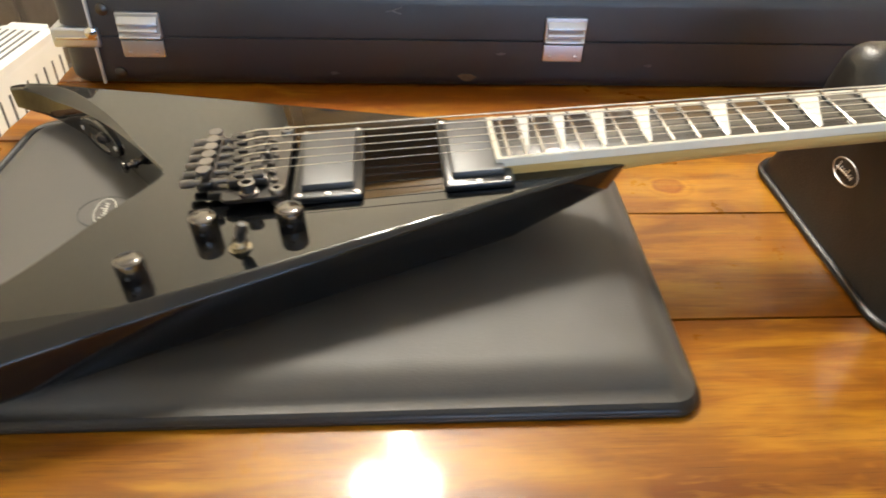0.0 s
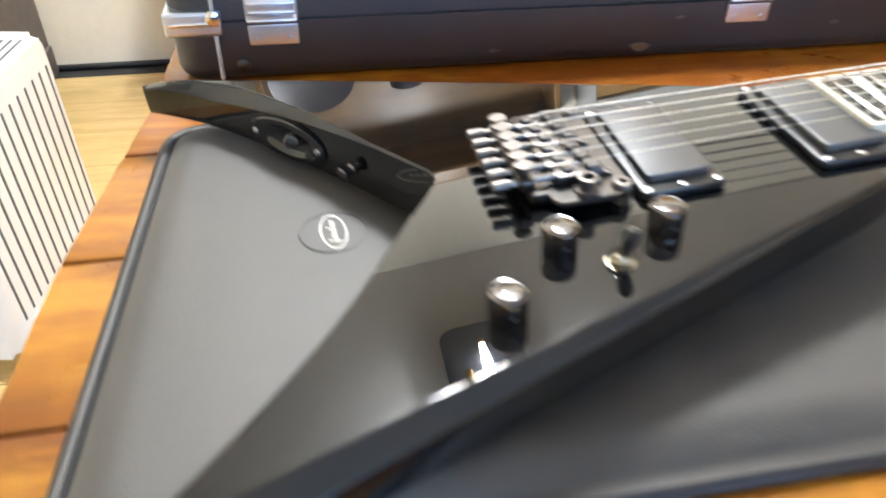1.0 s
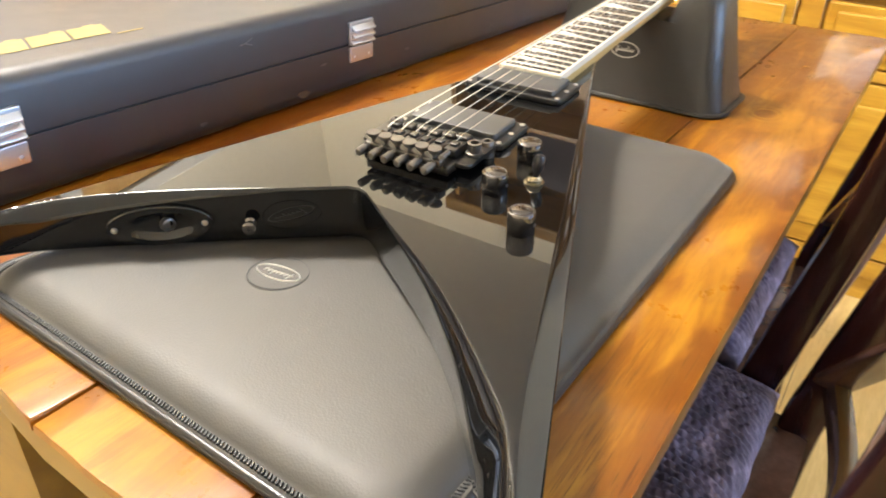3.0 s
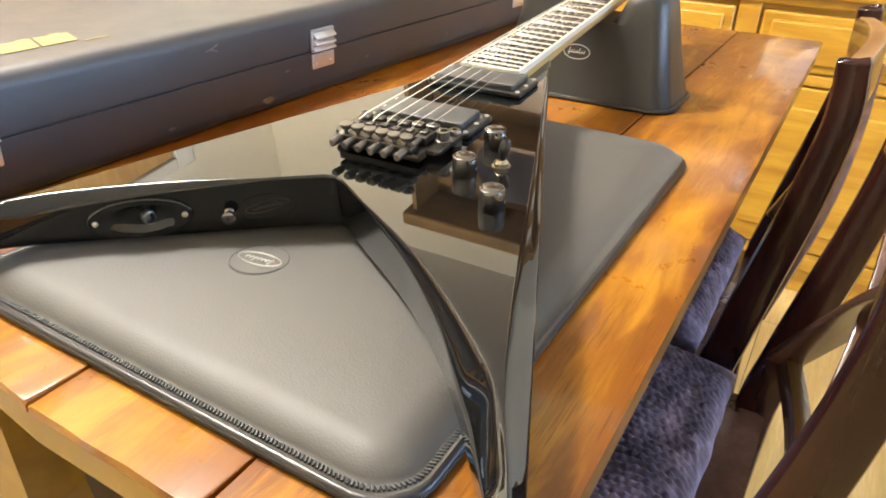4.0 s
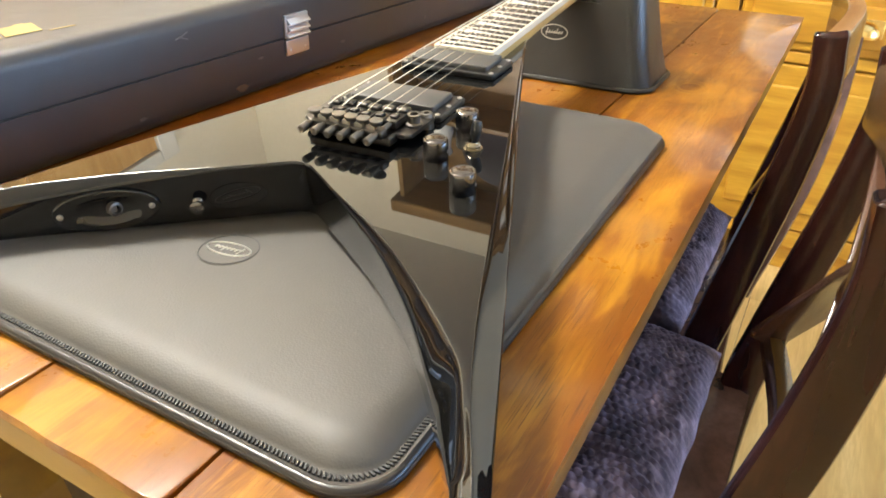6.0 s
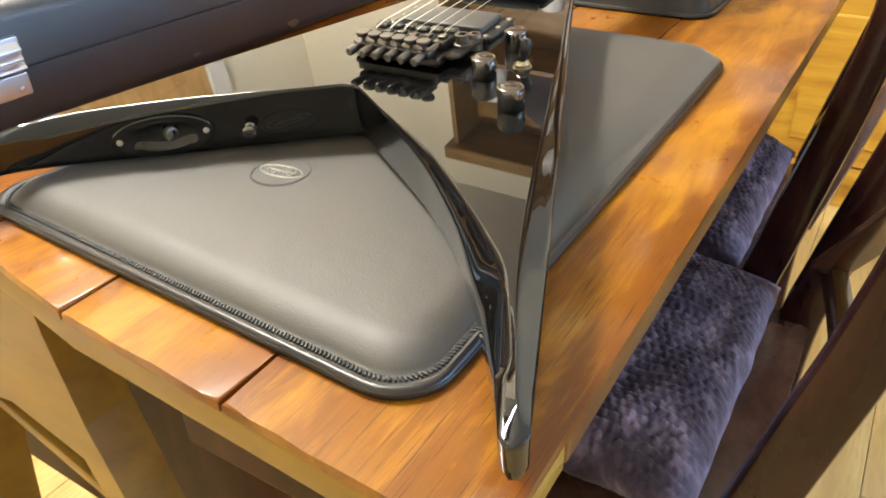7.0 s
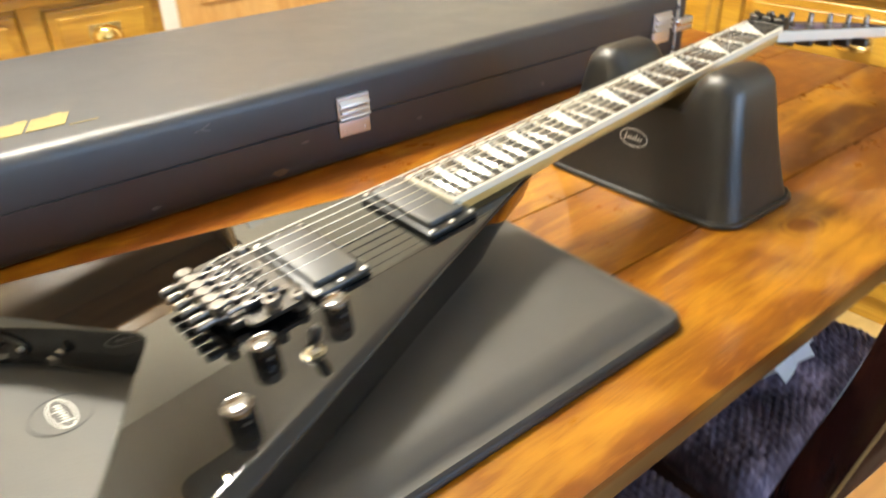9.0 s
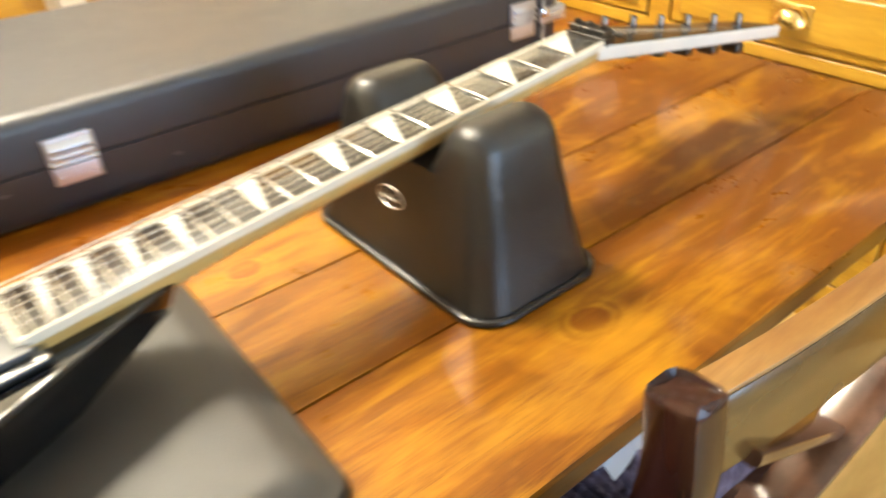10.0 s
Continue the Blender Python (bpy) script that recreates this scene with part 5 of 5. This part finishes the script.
for v, su in zip(STR_V, SADDLE_U):
    sd = part("saddle", prism([(su - 0.019, v - 0.0048), (su + 0.006, v - 0.0048), (su + 0.006, v + 0.0048), (su - 0.019, v + 0.0048)], 0.0088, 0.0150, 0.0012, 2), M["dark_metal"], bridge, "dark plated saddle")
    part("saddle_ridge", box((su - 0.003, v - 0.0046, 0.0148), (su + 0.0045, v + 0.0046, 0.0178), 0.0014, 2), M["dark_metal"], sd)
    part("saddle_screw", lathe([(0.0024, 0), (0.0024, 0.0026), (0.0013, 0.0027), (0.0013, 0.001), (0, 0.001)], 10, pose(su + 0.0095, v, 0.0085)), M["smoked"], sd)
    part("string_block", box((su - 0.0145, v - 0.0028, 0.0148), (su - 0.0085, v + 0.0028, 0.0172), 0.0006, 1), M["dark_metal"], sd)
    part("lock_screw", sweep([(su - 0.019, v, 0.0128), (-0.2035, v, 0.0122), (-0.2045, v, 0.0122)], [circle(0.0019, 8), circle(0.0019, 8), circle(0.0019, 8)]), M["smoked"], sd)
    part("lock_screw_head", sweep([(-0.2045, v, 0.0122), (-0.2125, v, 0.0118), (-0.2132, v, 0.0118)], [circle(0.0029, 12), circle(0.0029, 12), circle(0.0022, 12)]), M["smoked"], sd)
    part("fine_tuner", lathe([(0.0016, 0.008), (0.0016, 0.0175), (0.0036, 0.0180), (0.0047, 0.0196), (0.0049, 0.0206), (0.0047, 0.0213), (0.0030, 0.0214), (0, 0.0212)], 20, pose(-0.1965, v * 0.94, 0)), M["smoked"], sd, "round nickel fine tuner")
part("tuner_bar", box((-0.2005, -0.031, 0.0085), (-0.1915, 0.031, 0.0150), 0.0015, 1), M["dark_metal"], bridge)
part("sustain_plate", box((-0.1955, -0.034, 0.002), (-0.184, 0.034, 0.0085), 0.001, 1), M["dark_metal"], bridge)


def pickup(u):
    ring = part("pickup_ring", prism(rounded([(u - 0.0225, -0.0445), (u + 0.0225, -0.0445), (u + 0.0225, 0.0445), (u - 0.0225, 0.0445)], 0.003, 3), 0.0002, 0.0052, 0.0014, 2), M["ring"], guitar, "black plastic pickup ring")
    part("pickup", prism(rounded([(u - 0.0172, -0.036), (u + 0.0172, -0.036), (u + 0.0172, 0.036), (u - 0.0172, 0.036)], 0.0022, 3), 0.0045, 0.0098, 0.0012, 2), M["pickup"], ring, "satin black active pickup cover")
    for s in (-1, 1):
        for du in (-0.0185, 0, 0.0185):
            part("ring_screw", lathe([(0.0021, 0), (0.0019, 0.0009), (0.0007, 0.0013), (0, 0.0013)], 10, pose(u + du, s * 0.0408, 0.0050)), M["nickel"], ring)


pickup(-0.1185)
pickup(-0.0205)

for i, (v, su) in enumerate(zip(STR_V, SADDLE_U)):
    r = (0.00020, 0.00024, 0.00030, 0.00042, 0.00052, 0.00062)[i]
    nv = -0.0168 + 0.00672 * i
    bm = sweep([(su - 0.010, v, 0.0172), (su + 0.001, v, 0.0188), (NUT_U, nv, BOARD_Z1 + 0.0034), (NUT_U + 0.03, nv * 0.95, BOARD_Z0 + 0.002), (NUT_U + 0.05 + 0.03 * (5 - i), 0.013 - 0.0098 * (5 - i) + 0.003, -0.003 - 0.0067 * (5 - i))], circle(r, 6))
    part("string", bm, M["steel"], guitar, "steel string")

# controls
KNOBS = [on_top(-0.1895, 0.262), on_top(-0.2235, 0.2245), on_top(-0.1375, 0.2645)]
for u, v in KNOBS:
    k = part("control_knob", lathe([(0.0082, 0.0004), (0.0085, 0.0010), (0.0085, 0.0122), (0.0081, 0.0136), (0.0072, 0.0142), (0.0066, 0.0141), (0.0062, 0.0136), (0.0040, 0.0134), (0, 0.0134)], 32, pose(u, v, 0)), M["black_nickel"], guitar, "dark chrome dome knob")
    part("knob_insert", lathe([(0.0061, 0.0128), (0.0061, 0.0139), (0.0056, 0.0141), (0, 0.0141)], 24, pose(u, v, 0)), M["black_nickel"], k)
    part("set_screw", lathe([(0.0012, 0), (0.0012, 0.0003), (0, 0.0003)], 8, pose(u, v - 0.0086, 0.006, 90)), M["slot"], k)
su_, sv_ = on_top(-0.1665, 0.2455)
sw = part("toggle_switch", lathe([(0.0068, 0.0002), (0.0068, 0.0010), (0.0050, 0.0012), (0.0050, 0.0028), (0.0054, 0.0033), (0.0048, 0.0040), (0.0038, 0.0058), (0.0038, 0.004), (0, 0.004)], 20, pose(su_, sv_, 0)), M["tarnish"], guitar, "three-way toggle switch with a tarnished nut")
part("switch_tip", lathe([(0.0018, 0.004), (0.0022, 0.007), (0.0036, 0.010), (0.0038, 0.0165), (0.0028, 0.0192), (0, 0.020)], 16, pose(su_, sv_, 0, 4, 14, 0)), M["cap"], sw, "black plastic switch tip")


def on_side(d, w):
    """A placing on the inner side of the far wing, d metres along from the notch, w below the top; z points out of the wood."""
    run = [Vector(on_top(p.x, p.y)) for p in smooth_path([(-0.2375, 0.345, 0), (-0.2635, 0.3790, 0), (-0.301, 0.4265, 0), (-0.3395, 0.4665, 0), (-0.3745, 0.4945, 0)], 6)]
    i = 0
    while i < len(run) - 2 and d > (run[i + 1] - run[i]).length:
        d -= (run[i + 1] - run[i]).length
        i += 1
    t = (run[i + 1] - run[i]).normalized()
    p = run[i] + t * d
    nrm = Vector((-t.y, t.x))
    return Matrix(((t.x, 0, nrm.x, p.x), (t.y, 0, nrm.y, p.y), (0, 1, 0, w), (0, 0, 0, 1)))


def placed(bm, m):
    bmesh.ops.transform(bm, matrix=m, verts=bm.verts)
    return bm


sb = part("strap_button", placed(lathe([(0.0040, -0.002), (0.0040, 0.001), (0.0026, 0.0022), (0.0025, 0.0055), (0.0046, 0.0075), (0.0048, 0.0088), (0.0033, 0.0096), (0.0014, 0.0096), (0.0014, 0.0085), (0, 0.0085)], 20), on_side(0.066, -0.024)), M["black_nickel"], guitar, "dark chrome strap button")
oval = [(0.034 * math.cos(2 * math.pi * i / 32), 0.0145 * math.sin(2 * math.pi * i / 32)) for i in range(32)]
inner = [(0.022 * math.cos(2 * math.pi * i / 32) - 0.001, 0.0098 * math.sin(2 * math.pi * i / 32)) for i in range(32)]
jm = on_side(0.124, -0.0215)
bm = bmesh.new()
loops = [[bm.verts.new((x, y, -0.003)) for x, y in oval], [bm.verts.new((x, y, 0.0026)) for x, y in oval], [bm.verts.new((x * 0.975, y * 0.95, 0.0034)) for x, y in oval], [bm.verts.new((x * 1.05, y * 1.05, 0.0034)) for x, y in inner], [bm.verts.new((x * 0.9, y * 0.85, 0.0018)) for x, y in inner], [bm.verts.new((x * 0.45, y * 0.45, 0.0008)) for x, y in inner]]
for a, b in zip(loops, loops[1:]):
    for i in range(32):
        bm.faces.new((a[i], a[(i + 1) % 32], b[(i + 1) % 32], b[i]))
bm.faces.new(loops[-1])
jack = part("jack_plate", placed(bm, jm), M["gloss"], guitar, "oval black jack plate with a recessed socket")
part("jack_socket", placed(lathe([(0.0048, 0), (0.0048, 0.004), (0.0034, 0.0045), (0.0034, 0.001), (0, 0.001)], 16), jm @ pose(-0.004, 0.001, 0.0012, 0, -35, 0)), M["smoked"], jack, "dark metal jack socket")
for s in (-1, 1):
    part("plate_screw", placed(lathe([(0.0022, 0), (0.0019, 0.001), (0, 0.0014)], 10), jm @ pose(s * 0.0285, 0, 0.0034)), M["nickel"], jack)


# ---- chairs on the near side ----
def chair(m, label, group):
    """A cross-back dining chair facing +y; local origin under the back's middle, back at y = 0."""
    c = thing("dining_chair", label, "chair", m, group)
    W, SEAT = 0.40, 0.45
    for s in (-1, 1):
        x = s * (W / 2 - 0.015)
        path = smooth_path([(x * 0.9, -0.015, 0.0), (x * 0.96, 0.004, 0.22), (x, 0.002, 0.43), (x, -0.012, 0.52), (x, -0.030, 0.61), (x, -0.048, 0.70), (x, -0.060, 0.79), (x * 1.005, -0.057, 0.842), (x * 1.005, -0.0565, 0.849)], 5)
        secs = []
        for k in range(len(path)):
            f = path[k].z / 0.86
            w = 0.032 + 0.012 * math.sin(math.pi * min(1, f * 1.02))
            f2 = 0.62 if k == len(path) - 1 else 0.86 if k == len(path) - 2 else 0.95 if k == len(path) - 3 else 1.0
            secs.append(rect_section(0.028 * f2, w * f2, 0.007 * f2))
        part("back_post", sweep(path, secs, up=(0, 1, 0)), M["chair"], c, "curved dark back post")
    crest = smooth_path([(-W / 2 + 0.026, -0.054, 0.806), (-W / 4, -0.066, 0.811), (0, -0.073, 0.813), (W / 4, -0.066, 0.811), (W / 2 - 0.026, -0.054, 0.806)], 5)
    part("crest_rail", sweep(crest, rect_section(0.024, 0.066, 0.009)), M["chair_gold"], c, "curved golden brown top rail")
    # strip that paints wear and top light along the rail
    part("worn_edge", sweep([p + Vector((0, 0, 0.0318)) for p in crest[1:-1]], rect_section(0.018, 0.004, 0.0015)), M["chair_lit_worn"], c, "rubbed top edge, paler for the light on it")
    low = smooth_path([(-W / 2 + 0.02, -0.016, 0.530), (0, -0.045, 0.532), (W / 2 - 0.02, -0.016, 0.530)], 6)
    part("back_rail", sweep(low, rect_section(0.018, 0.038, 0.005)), M["chair_gold"], c)
    for s in (-1, 1):
        sl = smooth_path([(s * (W / 2 - 0.04), -0.018, 0.535), (s * 0.07, -0.052, 0.64), (-s * 0.03, -0.066, 0.72), (-s * (W / 2 - 0.06), -0.068, 0.785)], 5)
        part("cross_slat", sweep([p + Vector((0, s * 0.006, 0)) for p in sl], rect_section(0.010, 0.034, 0.003), up=(0, -1, 0)), M["chair_lit"], c)
    part("seat", prism(rounded([(-W / 2 + 0.005, -0.012), (W / 2 - 0.005, -0.012), (W / 2 + 0.01, 0.40), (-W / 2 - 0.01, 0.40)], 0.03), SEAT - 0.025, SEAT, 0.008, 3), M["chair_lit"], c)
    for s in (-1, 1):
        part("front_leg", sweep([(s * (W / 2 - 0.01), 0.37, 0.0), (s * (W / 2 - 0.012), 0.37, SEAT - 0.02)], [rect_section(0.028, 0.028, 0.004), rect_section(0.036, 0.036, 0.004)], up=(0, 1, 0)), M["chair"], c)
        part("side_stretcher", sweep([(s * (W / 2 - 0.018), 0.06, 0.2), (s * (W / 2 - 0.012), 0.37, 0.2)], circle(0.009, 8)), M["chair"], c)
    part("seat_rail", box((-W / 2 + 0.02, 0.35, SEAT - 0.075), (W / 2 - 0.02, 0.372, SEAT - 0.024), 0.003), M["chair"], c)
    return c


def cushion(m, label, seed):
    """A plush seat cushion with soft knitted tufts in rows."""
    W, D, H = 0.39, 0.37, 0.05
    nx, ny = 200, 190
    bm = bmesh.new()
    grid = []
    rr = random.Random(seed)
    for j in range(ny + 1):
        row = []
        for i in range(nx + 1):
            u, v = 2 * i / nx - 1, 2 * j / ny - 1
            edge = (1 - abs(u) ** 4) * (1 - abs(v) ** 4)
            puff = H * max(edge, 0) ** 0.5
            wob = 1.3 * noise.noise((u * 4, v * 4, seed))
            row_n = math.floor((i + wob) / 5.0)
            shift = 2.0 * (row_n % 2) + 1.6 * noise.noise((row_n * 1.7, v * 3, seed))
            rib = abs(math.sin(math.pi * (i + wob) / 5.0)) ** 0.8
            knot = abs(math.sin(math.pi * (j + shift) / 5.0)) ** 0.6
            tuft = 0.0066 * rib * (0.15 + 0.85 * knot) * (0.8 + 0.5 * noise.noise((i * 0.23, j * 0.23, seed))) * min(1, edge * 3)
            lump = 0.024 * noise.noise((u * 2.4 + seed, v * 3.0, 0.3))
            sx = 1 - 0.06 * (1 - abs(v) ** 2) * abs(u) ** 3 + 0.02 * noise.noise((seed, v * 3.5, u)) * abs(u) ** 2
            row.append(bm.verts.new((u * W / 2 * sx + rr.uniform(-0.0006, 0.0006), v * D / 2 * (1 + 0.02 * noise.noise((u * 3.5, seed, v)) * abs(v) ** 2), puff + tuft + lump * edge)))
        grid.append(row)
    for j in range(ny):
        for i in range(nx):
            bm.faces.new((grid[j][i], grid[j][i + 1], grid[j + 1][i + 1], grid[j + 1][i]))
    ring = [grid[0][i] for i in range(nx + 1)] + [grid[j][nx] for j in range(1, ny + 1)] + [grid[ny][i] for i in range(nx - 1, -1, -1)] + [grid[j][0] for j in range(ny - 1, 0, -1)]
    low = [bm.verts.new((v.co.x * 0.97, v.co.y * 0.97, -0.004)) for v in ring]
    for i in range(len(ring)):
        k = (i + 1) % len(ring)
        bm.faces.new((ring[i], low[i], low[k], ring[k]))
    bm.faces.new(low)
    ob = new("seat_cushion", link_mesh("seat_cushion", bm, M["cushion"], True, 70))
    ob.matrix_world = m
    return tagged(ob, label, "cushion", "seat cushions")


CHAIR_A = pose(-0.005, 0.048, 0)
CHAIR_B = pose(0.402, 0.106, 0)
first = chair(CHAIR_A, "dark mahogany cross-back dining chair pushed under the table", "chairs at the table")
copy_thing(first, CHAIR_B)
cushion(pose(0.008, 0.262, 0.468), "purple-grey plush cushion on the dark chair seat", 3)
cushion(pose(0.41, 0.316, 0.468), "purple-grey plush cushion on the dark chair seat", 8)

# folded papers lying on the far cushion


def paper_sheet(m, w, d):
    pb = bmesh.new()
    vs = [[pb.verts.new((w * i / 8, d * j / 6, 0.003 * math.sin(i * 0.9) + 0.006 * (j / 6) ** 2)) for i in range(9)] for j in range(7)]
    for j in range(6):
        for i in range(8):
            pb.faces.new((vs[j][i], vs[j][i + 1], vs[j + 1][i + 1], vs[j + 1][i]))
    bmesh.ops.solidify(pb, geom=pb.faces[:], thickness=0.0008)
    ob = new("paper_sheet", link_mesh("paper_sheet", pb, M["paper"]))
    ob.matrix_world = m
    return tagged(ob, "white folded paper lying on the plush cushion", "paper", "papers on the cushion")


paper_sheet(pose(0.296, 0.219, 0.533, 38, 0, -12), 0.145, 0.17)
paper_sheet(pose(0.372, 0.186, 0.530, 42, 0, 12), 0.10, 0.15)

# ---- floor boards ----
bw = 0.19
board_meshes = {}
rb = random.Random(5)
y = R["y0"] + 0.01


def board_mesh(length):
    """One floor board's mesh for each length that is needed."""
    key = round(length, 3)
    if key not in board_meshes:
        board_meshes[key] = link_mesh("floor_board", box((0, 0, -0.0078), (key, bw - 0.0012, 0.0), 0.0008, 1), M["floor"], False)
    return board_meshes[key]


while y < R["y1"] - bw:
    x = R["x0"] - rb.uniform(0.0, 1.0)
    while x < R["x1"]:
        a, b = max(x, R["x0"] + 0.001), min(x + 1.2, R["x1"] - 0.001)
        if b - a > 0.02:
            o = new("floor_board", board_mesh(b - a))
            o.parent = floor
            o.location = (a, y, 0)
        x += 1.2015
    y += bw
